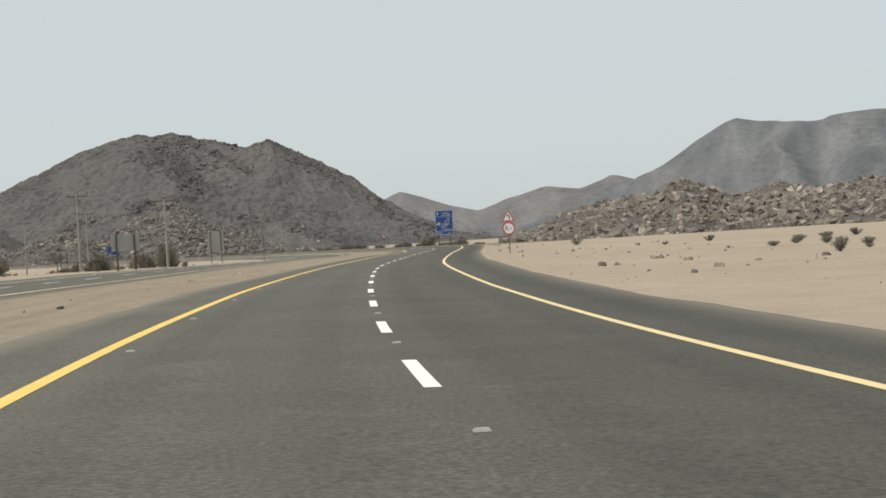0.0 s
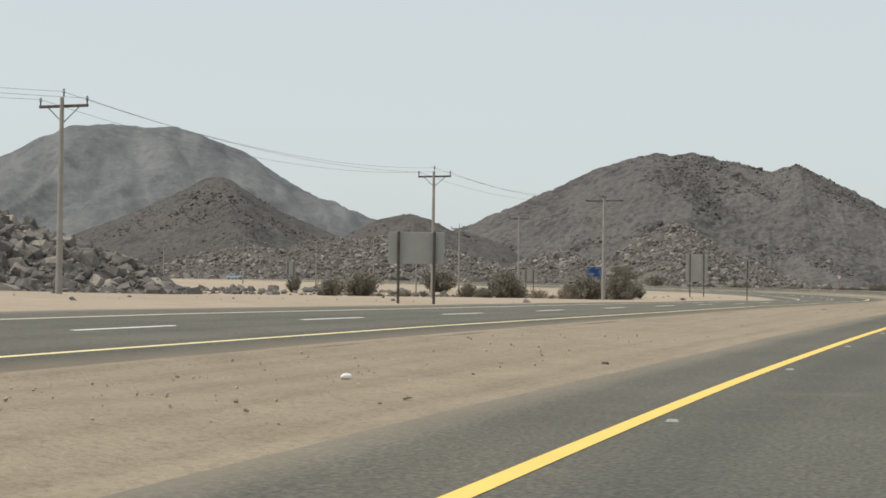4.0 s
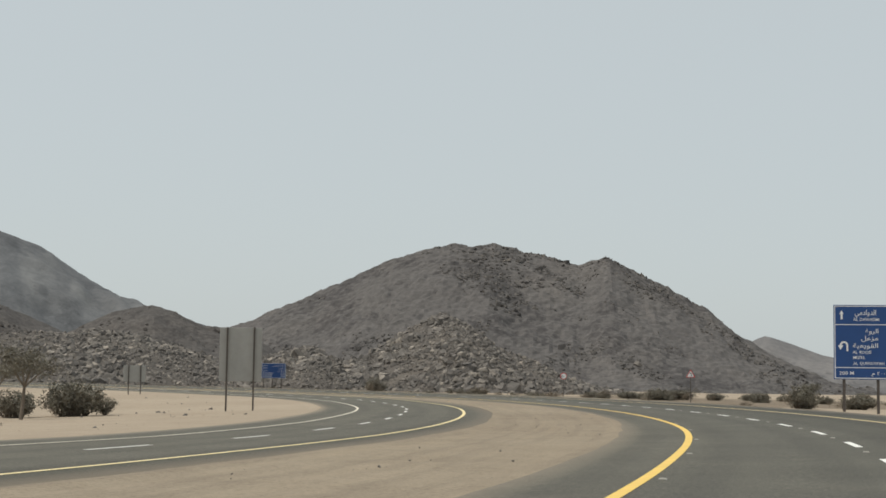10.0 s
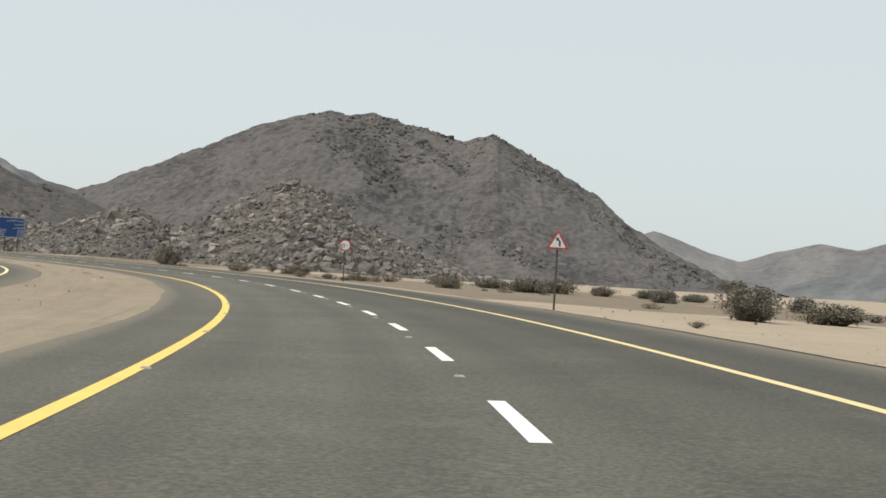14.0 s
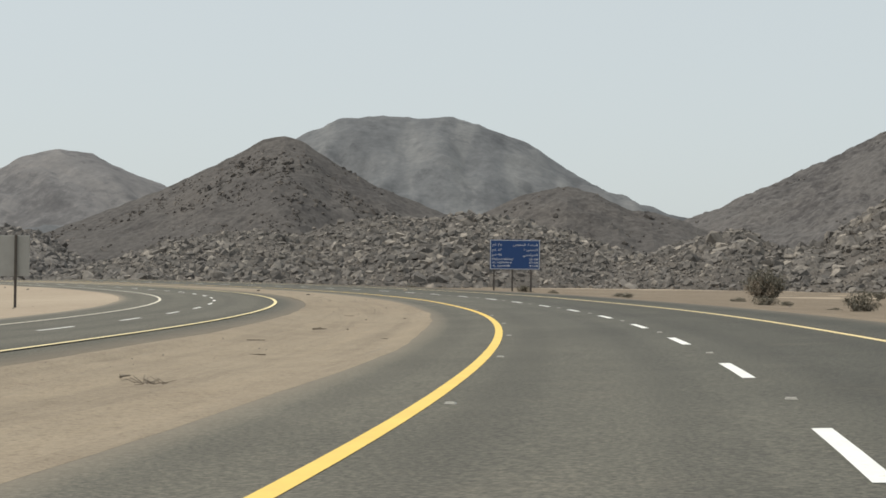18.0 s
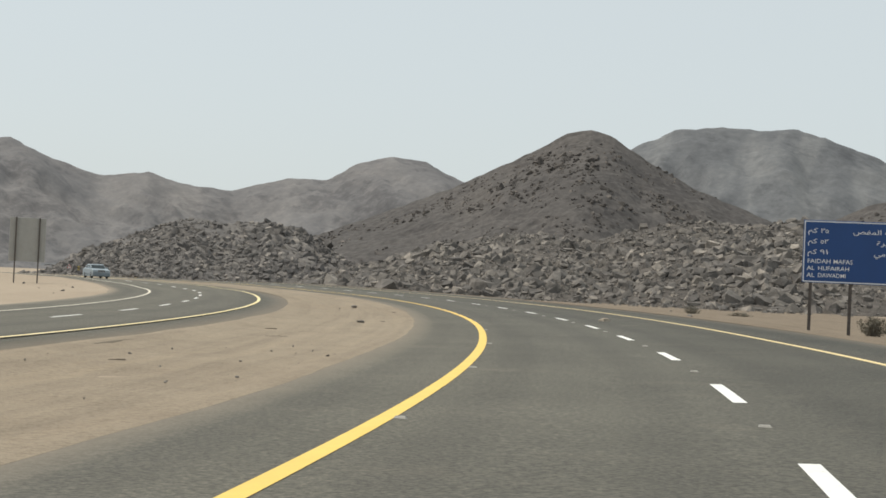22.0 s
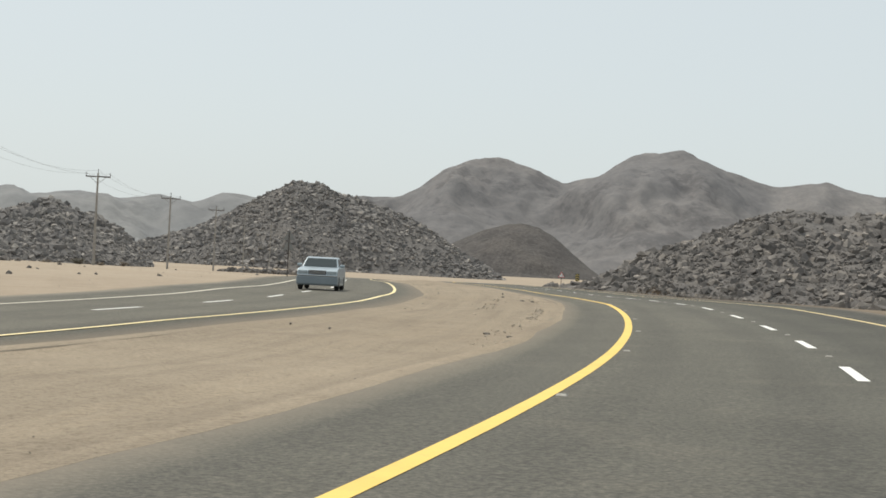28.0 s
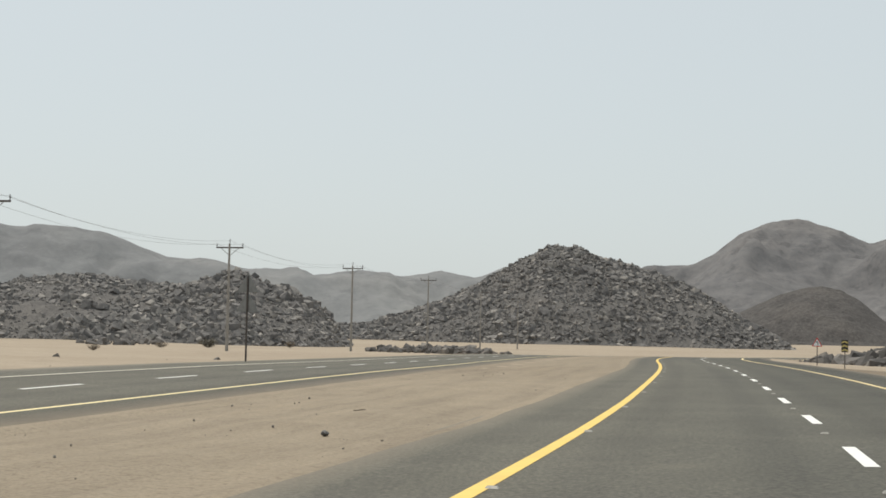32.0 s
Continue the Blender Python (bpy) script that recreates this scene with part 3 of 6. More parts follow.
def build_ground():
    fx = np.arange(-340, 46, 2.5)
    xs = np.concatenate([-np.geomspace(4900, 360, 26), fx, np.geomspace(60, 4900, 26)])
    fy = np.arange(-20, 560, 2.5)
    ys = np.concatenate([-np.geomspace(4500, 40, 14), fy, np.geomspace(575, 4900, 30)])
    X, Y = np.meshgrid(xs, ys, indexing="ij")
    Z = ground_z(X, Y)
    s, lat = beside(X, Y)
    Z -= (0.16 * fade(-lat, 4.5, 6.5) * fade(lat, -10.1, -8.1)).reshape(Z.shape)
    me = mesh_of("ground", np.stack([X, Y, Z], -1), grid_faces(len(xs), len(ys)), SAND, True)
    tagged(new("ground", me), "pale tan desert sand plain with small stones", "ground", kind="structure")


def strip(name, s0, s1, lats, step, lift, mat, thick=0.0, uv=True, wobble=None):
    """A ribbon along the road between the given offsets."""
    s = np.linspace(s0, s1, max(2, int((s1 - s0) / step) + 1))
    S, Lt = np.meshgrid(s, np.asarray(lats, float), indexing="ij")
    flat = Lt
    if wobble is not None:
        Lt = Lt + wobble(S, Lt)
    Lt = Lt + far_shift(S) * fade(-Lt, 5, 9.9) + drawn(S, NEAR_SHIFT, 12.0)
    if name == "edge_line":
        Lt = Lt - ((Lt < 0) & (Lt > -5)) * (0.13 * fade(-S, -235, -190) + 0.03 * fade(S, 520, 550))
    v = road_place(S, Lt, lift)
    if thick:
        v[:, 0, 2] -= thick
        v[:, -1, 2] -= thick
    me = mesh_of(name, v, grid_faces(len(s), len(lats))[:, ::-1], mat, True)
    if uv:
        layer = me.uv_layers.new(name="UVMap")
        idx = np.empty(len(me.loops), np.int32)
        me.loops.foreach_get("vertex_index", idx)
        co = np.stack([flat.ravel(), S.ravel()], -1)[idx]
        layer.data.foreach_set("uv", co.astype(np.float32).ravel())
    return me


def build_roads():
    near = tagged(new("road", strip("road", -100, 860, [-4.46, -4.44, -3, -1, 1, 3, 5, 7.48, 7.5], 2.5, 0.0, ASPHALT, 0.14)),
                  "dark grey asphalt carriageway with yellow edge lines", "road", kind="structure")
    far = tagged(new("road", strip("road", -100, 860, [-21.3, -21.28, -19, -17, -15, -13, -10.22, -10.2], 2.5, 0.0, ASPHALT, 0.14)),
                 "dark grey asphalt opposite carriageway beyond the sandy median", "road", kind="structure")
    for road, offsets in ((near, (-2.31, 4.68)), (far, (-12.0, -18.46))):
        for o in offsets:
            w = 0.09 if o == -2.31 else 0.08
            outer = o in (4.68, -18.46)
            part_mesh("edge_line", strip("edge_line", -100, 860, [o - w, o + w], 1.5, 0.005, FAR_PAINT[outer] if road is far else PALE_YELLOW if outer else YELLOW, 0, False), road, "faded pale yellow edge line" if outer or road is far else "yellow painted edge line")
    # lane dashes, about 3 m long every 9 m; the rhythm shifts a little where the paint was renewed
    count = [-26, -22, -21, -20, -19, -17, 0, 3, 5, 7, 11, 12, 15, 17, 19, 21, 23, 25, 28, 32, 34, 36, 38, 40, 71]
    at = [-24.0, 13.0, 21.4, 30.6, 39.4, 58.0, 205.8, 232.9, 251.0, 268.7, 300.2, 309.4, 337.4, 355.4, 373.6, 391.6, 410.8, 428.7, 458.4, 498.6, 516.5, 535.1, 552.8, 570.7, 856.0]
    starts = list(np.interp(np.arange(-26, 71), count, at))
    for q in starts:
        part_mesh("lane_dash", strip("lane_dash", q, q + 3.2, [1.2 - 0.08, 1.2 + 0.08], 1.1, 0.005, WHITE, 0, False), near)
    for q in np.interp(np.arange(-26, 73), [-26, -6, 0, 4, 6, 40, 73], [-94.0, 90.9, 146.5, 183.4, 202.5, 532.0, 829.0]):
        part_mesh("lane_dash", strip("lane_dash", q, q + 3.5, [-15.28 - 0.08, -15.28 + 0.08], 1.1, 0.005, WHITE, 0, False), far)
    # raised markers between the dashes and beside the inner yellow line
    bm = bmesh.new()
    vs = [bm.verts.new(c) for c in ((-.06, -.06, 0), (.06, -.06, 0), (.06, .06, 0), (-.06, .06, 0), (-.045, -.03, .02), (.045, -.03, .02), (.045, .03, .02), (-.045, .03, .02))]
    for f in ((4, 5, 6, 7), (0, 1, 5, 4), (1, 2, 6, 5), (2, 3, 7, 6), (3, 0, 4, 7)):
        bm.faces.new([vs[i] for i in f])
    stud = bpy.data.meshes.new("road_stud")
    bm.to_mesh(stud)
    bm.free()
    stud.materials.append(plain("stud_plastic", (0.28, 0.265, 0.23), 0.5, 0, 0.2, 20))
    for q in starts:
        for o in (1.2, -2.12):
            p = road_place(q + 6.1, o, 0.003)
            t = np.interp(q, ARC, TAN[:, 0]), np.interp(q, ARC, TAN[:, 1])
            ob = part_mesh("road_stud", stud, near)
            ob.matrix_world = Matrix.Translation(p) @ Matrix.Rotation(math.atan2(t[1], t[0]) - math.pi / 2, 4, "Z")


def build_median():
    """The sand and gravel strip between the carriageways, lapping thinly over the asphalt on both sides."""
    lats = np.concatenate([[-10.5, -10.35, -10.2], np.linspace(-9.9, -4.75, 15), [-4.5, -4.36, -4.2]])

    def shift(S, Lt):
        a = 0.1 * fractal(S, S * 0 + 2, 7.0, 2, 4, 0.55) + 0.14 * fractal(S, S * 0 + 5, 45.0, 7, 2)
        c = 0.1 * fractal(S, S * 0 + 9, 7.0, 9, 4, 0.55) + 0.14 * fractal(S, S * 0 + 3, 45.0, 14, 2)
        return np.where(Lt > -4.8, np.clip(a, -0.2, 0.35), np.where(Lt < -9.8, np.clip(c, -0.35, 0.2), 0))
    me = strip("median", -100, 860, lats, 0.9, 0.0, MEDIAN, 0, True, shift)
    co = np.empty(len(me.vertices) * 3, np.float32)
    me.vertices.foreach_get("co", co)
    co = co.reshape(-1, len(lats), 3)
    X, Y = co[:, 3:-3, 0], co[:, 3:-3, 1]
    co[:, 3:-3, 2] = ground_z(X, Y)
    co[:, [0, -1], 2] += 0.001
    co[:, [1, -2], 2] += 0.007
    co[:, [2, -3], 2] += 0.012
    me.vertices.foreach_set("co", co.ravel())
    tagged(new("median", me), "dusty grey-tan median of sand and gravel between the carriageways", "median", kind="structure")


def build_drifts():
    """Thin sand that laps over the outer asphalt edges with a ragged rim."""
    def lap(edge, side, seed, reach):
        def w(S, Lt):
            rim = np.zeros_like(Lt)
            rag = 0.12 * fractal(S, S * 0 + seed, 6.0, seed, 5, 0.6) + 0.15 * fractal(S, S * 0 + seed, 45.0, seed + 5, 2)
            rim[:, 0] = np.clip(reach + rag[:, 0], 0.03, 0.8) * side
            rim[:, 1] = rim[:, 0] * 0.7
            return rim
        s = [edge, edge - 0.0, edge - 0.02 * side, edge - 0.25 * side, edge - 0.7 * side]
        me = strip("sand_drift", -100, 860, s, 0.9, 0.0, SAND, 0, False, w)
        co = np.empty(len(me.vertices) * 3, np.float32)
        me.vertices.foreach_get("co", co)
        co = co.reshape(-1, 5, 3)
        co[:, :, 2] += np.array([0.001, 0.006, 0.012, 0.0, -0.09])
        me.vertices.foreach_set("co", co.ravel())
        tagged(new("sand_drift", me), "thin blown sand lapping over the asphalt edge", "sand", kind="structure")
    lap(7.49, -1, 5, 0.2)
    lap(-21.29, 1, 14, 0.2)


build_ground()
build_roads()
build_median()
build_drifts()


def gravel_verge(s0, s1):
    """Gravel from the asphalt edge out under the boulder slopes."""
    lats = [7.0, 7.45, 8.2, 9.0, 11.0, 13.0, 15.0, 18.0, 22.0, 27.0, 33.0, 40.0, 52.0, 66.0, 84.0, 104.0, 126.0]
    me = strip("gravel_verge", s0, s1, lats, 1.0, 0.0, GRAVEL, 0, True)
    co = np.empty(len(me.vertices) * 3, np.float32)
    me.vertices.foreach_get("co", co)
    co = co.reshape(-1, len(lats), 3)
    run = np.linspace(s0, s1, len(co))[:, None]
    taper = fade(np.minimum(run - s0, s1 - run), 0, 12)
    co[:, 1:, 2] = ground_z(co[:, 1:, 0], co[:, 1:, 1]) + (np.array([0.1, 0.1, 0.12] + [0.2] * 13) + 0.03 * fractal(co[:, 1:, 0], co[:, 1:, 1], 2.0, 4, 3)) * taper - 0.12 * (1 - taper)
    co[:, 0, 2] += 0.001 - 0.06 * (1 - taper[:, 0])
    co[:, 1, 2] = road_place(np.linspace(s0, s1, len(co)), 7.45)[:, 2] + 0.016 - 0.1 * (1 - taper[:, 0])
    co[:, -1, 2] -= 0.35
    me.vertices.foreach_set("co", co.ravel())
    tagged(new("gravel_verge", me), "grey-brown gravel verge strewn with rock chips", "verge", kind="structure")


gravel_verge(335, 640)


def road_mark(name, s0, s1, l0, l1, mat, label):
    me = strip(name, s0, s1, [l0, (l0 + l1) / 2, l1], 0.05, 0.004, mat, 0, False)
    tagged(new(name, me), label, "road marking", kind="structure")


road_mark("survey_mark", 314.15, 314.2, -4.25, -2.45, WHITE, "thin white paint stroke across the shoulder")
road_mark("survey_mark", 313.2, 313.27, -2.22, -1.9, PALE_YELLOW, "short pale paint dab beside the yellow line")
road_mark("survey_mark", 303.8, 303.95, -2.22, -1.95, PALE_YELLOW, "short pale paint dab beside the yellow line")
bm_p = bmesh.new()
for k in range(14):
    a = 6.283 * k / 14
    r = 1 + 0.3 * math.sin(3 * a + 1) + 0.15 * math.sin(5 * a)
    bm_p.verts.new(road_place(372.7 + 0.24 * r * math.sin(a), -0.56 + 0.24 * r * math.cos(a), 0.006))
bm_p.faces.new(bm_p.verts)
me_p = bpy.data.meshes.new("tar_patch")
bm_p.to_mesh(me_p)
bm_p.free()
me_p.materials.append(plain("tar", (0.045, 0.044, 0.041), 0.8, 0, 0.3, 12))
tagged(new("tar_patch", me_p), "small dark tar patch in the lane", "road patch", kind="structure")

# ================= mountains and rock hills =================


def ridge_height(U, W, prof, front, back, seed, rough, steep):
    pu, ph = np.array([p[0] for p in prof], float), np.array([p[1] for p in prof], float)
    top = max(ph)
    h = np.interp(U, pu, ph)
    side = np.where(W < 0, -W / front, W / back)
    spread = 0.55 + 0.45 * np.clip(h / top, 0, 1)
    w = np.clip(side / spread, 0, 1.4)
    # spurs and gullies running down the face
    warp = U + 0.22 * front * fractal(U, W, front * 0.6, seed + 31, 3)
    gully = ridged(warp, W * 0.3, front * 0.42, seed + 40, 5)
    rib = ridged(U + 0.1 * front * fractal(U, W, front * 0.25, seed + 61, 3), W * 0.4, front * 0.15, seed + 70, 5)
    far_off = top > 100 or front > 200
    fall = np.where(w < 1, np.clip(1 - w, 0, 1) ** steep, -(w - 1) * 0.4)
    z = h * fall
    flank = np.clip(w * 2.6, 0, 1) * np.clip(1.2 - w, 0, 1)
    crag = ridged(U, W, front * 0.09, seed + 50, 4) - 0.3
    # stepped outcrops of harder rock
    step = top * 0.045
    q = (z + 0.03 * top * crag) / step
    bench = (fade(q - np.floor(q), 0.35, 0.65) - (q - np.floor(q))) * step
    if far_off:
        # broad spurs with smooth hollows between
        z = z + rough * top * (0.15 * np.clip(gully, -1.2, 1.2) * flank + 0.022 * rib * flank + 0.015 * crag * np.clip(0.35 + w, 0, 1) + 0.007 * fractal(U, W, front * 0.045, seed + 80, 4, 0.6))
    else:
        z = z + rough * (top * (0.055 * gully * flank + 0.014 * rib * flank + 0.011 * crag * np.clip(0.35 + w, 0, 1) + 0.008 * fractal(U, W, front * 0.045, seed + 80, 3) + 0.006 * ridged(U, W, front * 0.02, seed + 83, 2))
                         + 0.22 * bench * np.clip(w * 4, 0, 1) * np.clip(1.15 - w, 0, 1))
    # sink the rim under the plain
    z = z - 3.0 * fade(w, 0.98, 1.2) - 3.0 * (1 - fade(np.minimum(U - pu[0], pu[-1] - U), 0, 0.06 * (pu[-1] - pu[0])))
    return z


def ridge_mesh(name, ax, ay, rx, ry, prof, front, back, step, seed, rough, steep, mat, zoff):
    n = math.hypot(rx, ry)
    rx, ry = rx / n, ry / n
    u = np.arange(prof[0][0], prof[-1][0] + step, step)
    w = np.concatenate([-np.arange(0, front * 1.15, step * 1.1)[:0:-1], np.arange(0, back * 1.15, step * 1.6)])
    U, W = np.meshgrid(u, w, indexing="ij")
    Z = ridge_height(U, W, prof, front, back, seed, rough, steep) + zoff
    craggy = mat in (MOUNT_DARK, MOUNT_CONE)
    if craggy:
        # broken rock in bands and knots, smoother scree between
        broken = fade(fractal(U + 0.5 * W, W - 0.4 * U, front * 0.16, seed + 21, 4, 0.6), -0.1, 0.7)
        rock = np.random.RandomState(seed).normal(0, 1.0, Z.shape) * (0.02 + 0.07 * broken)
        Z = Z + step * rock * (1.0 if mat is MOUNT_DARK else 0.55) + 0.3 * broken * np.clip(ridged(U, W, step * 5.0, seed + 23, 2), -0.6, 1.2) * (1.0 if mat is MOUNT_DARK else 0.35)
    X, Y = ax + U * rx - W * ry, ay + U * ry + W * rx
    me = mesh_of(name, np.stack([X, Y, Z], -1), grid_faces(len(u), len(w))[:, ::1], mat, not craggy)
    layer = me.uv_layers.new(name="UVMap")
    idx = np.empty(len(me.loops), np.int32)
    me.loops.foreach_get("vertex_index", idx)
    layer.data.foreach_set("uv", np.stack([U.ravel(), W.ravel()], -1)[idx].astype(np.float32).ravel())
    return me, (U, W, X, Y, Z)


RIDGES = []


def mountain(label, ax, ay, rx, ry, prof, front, back, step, seed, mat, rough=1.0, steep=1.15, zoff=-1.0):
    me, _ = ridge_mesh("mountain", ax, ay, rx, ry, prof, front, back, step, seed, rough, steep, mat, zoff)
    ob = tagged(new("mountain", me), label, "mountain", kind="structure")
    RIDGES.append((ob, ax, ay, rx, ry, prof, front, back, seed, rough, steep, zoff))
    return ob


mountain("dark brown-grey rocky mountain with a broad double summit", -150, 1045, 0.985, 0.16,
         [(-330, -4), (-250, 12), (-210, 22), (-174, 36), (-140, 51), (-111, 63.5), (-87, 75), (-55, 82.5), (-42, 81), (-30, 83), (-14, 77.5), (3, 75), (19, 71),
          (35, 75.5), (54, 65), (73, 55.3), (92, 45), (108, 32.5), (131, 18.5), (150, 7), (175, -4)], 190, 200, 2.0, 1, MOUNT_DARK, 1.1, 1.15, 1.5)
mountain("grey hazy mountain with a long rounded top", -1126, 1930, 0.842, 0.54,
         [(-700, -10), (-420, 40), (-300, 95), (-189, 152), (-145, 178), (-92, 199), (-38, 205), (-5, 201), (44, 205), (106, 188), (166, 162), (207, 133), (251, 107), (338, 80), (470, 44), (640, -10)], 420, 350, 6.5, 2, MOUNT_GREY_HAZED, 1.0, 1.15, 8.0)
mountain("dark conical hill with a pointed summit", -337, 690, 0.80, 0.60,
         [(-130, -3), (-100, 5), (-76, 13.5), (-56, 21), (-34, 30), (-18, 38), (-6, 44.6), (1, 46), (7, 44.5), (16, 38), (30, 30.5), (41, 26), (56, 20), (80, 9), (100, -3)], 95, 100, 1.7, 3, MOUNT_CONE, 0.6, 1.05, 1.1)
mountain("low dark hill with a rounded crest", -266, 752, 0.885, 0.465,
         [(-75, -3), (-50, 11), (-28, 24), (-14, 30.5), (1, 33.5), (10, 31), (20, 26), (27, 25), (36, 23.5), (46, 19), (60, 11), (100, -3)], 75, 80, 1.8, 4, MOUNT_CONE, 0.9, 1.1)
mountain("row of far granite mountains paled by painted haze", -1900, 1500, 0.52, 0.854,
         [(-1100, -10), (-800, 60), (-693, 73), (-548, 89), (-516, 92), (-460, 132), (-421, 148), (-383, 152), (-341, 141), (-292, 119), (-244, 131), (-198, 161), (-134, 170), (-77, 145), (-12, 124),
          (59, 133), (107, 119), (171, 114), (257, 137), (313, 136), (352, 163), (401, 178), (453, 173), (493, 153), (560, 130), (700, 64), (900, -10)], 430, 400, 6.5, 5, MOUNT_FAR_HAZED, 1.0, 1.15, 8.3)
mountain("far low ridge with small knobs, greyed by painted haze", -1700, 480, 0.011, 1.0,
         [(-700, 60), (-500, 105), (-400, 120), (-300, 103), (-263, 97), (-241, 92), (-223, 97), (-161, 91), (-122, 76), (-100, 67), (-56, 66), (-23, 57), (27, 60), (44, 53), (95, 60), (134, 54), (173, 61), (205, 53), (238, 66), (330, 60), (420, -8)], 260, 250, 8, 6, MOUNT_PALE_HAZED, 0.9, 1.15, 3.5)
mountain("small dark hill before the far granite range", -1132, 829, 0.357, 0.934,
         [(-110, -3), (-72, 9), (-46, 21), (-27, 30), (-12, 34.5), (1, 35.5), (12, 33), (24, 26), (42, 11), (60, -3)], 80, 80, 2.6, 7, MOUNT_CONE, 0.7, 0.8, 1.0)
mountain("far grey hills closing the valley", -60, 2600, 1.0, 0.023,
         [(-260, -8), (-160, 30), (-55, 63), (-6, 84), (42, 68), (80, 54), (128, 44), (178, 61), (247, 79), (305, 71), (362, 92), (403, 80), (520, 60), (700, -8)], 330, 300, 11, 8, MOUNT_FAR_HAZED, 0.9, 1.15, 2.0)
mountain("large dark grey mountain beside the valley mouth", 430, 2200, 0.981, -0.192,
         [(-300, -8), (-230, 25), (-174, 54), (-140, 68), (-98, 88), (-47, 122), (3, 148), (43, 141), (82, 137), (122, 136), (146, 144), (215, 147), (400, 150), (700, 60), (900, -8)], 380, 350, 11, 9, MOUNT_GREY_HAZED, 0.9, 1.15, 3.0)


def block_template(seed, points):
    """A broken block: the hull of uneven points on a squashed, squarish ball."""
    rng = np.random.RandomState(seed)
    bm = bmesh.new()
    squash = np.array([1.12, 0.88, 0.68]) * rng.uniform(0.82, 1.2, 3)
    square = rng.uniform(2.2, 4.5)
    for _ in range(points):
        p = rng.normal(size=3)
        p = p / np.sum(np.abs(p) ** square) ** (1 / square)
        bm.verts.new(p * squash * rng.uniform(0.85, 1.15))
    for k in range(8):
        p = np.array([1 if k & 1 else -1, 1 if k & 2 else -1, 1 if k & 4 else -1]) * (1 - rng.uniform(0.05, 0.5, 3))
        bm.verts.new(p * squash)
    bmesh.ops.convex_hull(bm, input=bm.verts)
    for q in [q for q in bm.verts if not q.link_faces]:
        bm.verts.remove(q)
    bmesh.ops.triangulate(bm, faces=bm.faces)
    bmesh.ops.recalc_face_normals(bm, faces=bm.faces)
    bm.verts.index_update()
    v = np.array([q.co[:] for q in bm.verts])
    f = np.array([[q.index for q in p.verts] for p in bm.faces])
    bm.free()
    return v, f


BIG = [block_template(k, 10) for k in range(10)]
SMALL = [block_template(40 + k, 3) for k in range(14)]


def turns(rng, n, tilt):
    a, b, c = rng.uniform(0, 6.283, n), rng.normal(0, tilt, n), rng.normal(0, tilt, n)
    ca, sa, cb, sb, cc, sc = np.cos(a), np.sin(a), np.cos(b), np.sin(b), np.cos(c), np.sin(c)
    R = np.zeros((n, 3, 3))
    R[:, 0] = np.stack([ca * cb, ca * sb * sc - sa * cc, ca * sb * cc + sa * sc], -1)
    R[:, 1] = np.stack([sa * cb, sa * sb * sc + ca * cc, sa * sb * cc - ca * sc], -1)
    R[:, 2] = np.stack([-sb, cb * sc, cb * cc], -1)
    return R


def joined_rocks(name, places, sizes, rng, templates, mat):
    """Many rocks in one mesh."""
    V, Fc, off = [], [], 0
    kind = rng.randint(0, len(templates), len(places))
    R = turns(rng, len(places), 0.6)
    for k, (v, f) in enumerate(templates):
        m = kind == k
        if not m.any():
            continue
        w = np.einsum("nij,vj->nvi", R[m], v) * sizes[m][:, None, None] + places[m][:, None, :]
        V.append(w.reshape(-1, 3))
        Fc.append((f[None] + (np.arange(m.sum()) * len(v))[:, None, None]).reshape(-1, 3) + off)
        off += m.sum() * len(v)
    return mesh_of(name, np.vstack(V), np.vstack(Fc), mat)


SHARED = {}


def boulders_on(parent, places, sizes, rng, mat):
    """Single boulders, each an object on one of a few meshes."""
    if mat.name not in SHARED:
        SHARED[mat.name] = [mesh_of("boulder", v, f, mat) for v, f in BIG]
    R = turns(rng, len(places), 0.6)
    for p, s, r in zip(places, sizes, R):
        ob = new("boulder", SHARED[mat.name][rng.randint(0, len(BIG))])
        ob.parent = parent
        m = Matrix([[*r[0], p[0]], [*r[1], p[1]], [*r[2], p[2]], [0, 0, 0, 1]])
        ob.matrix_world = m @ Matrix.Diagonal((s, s, s, 1))


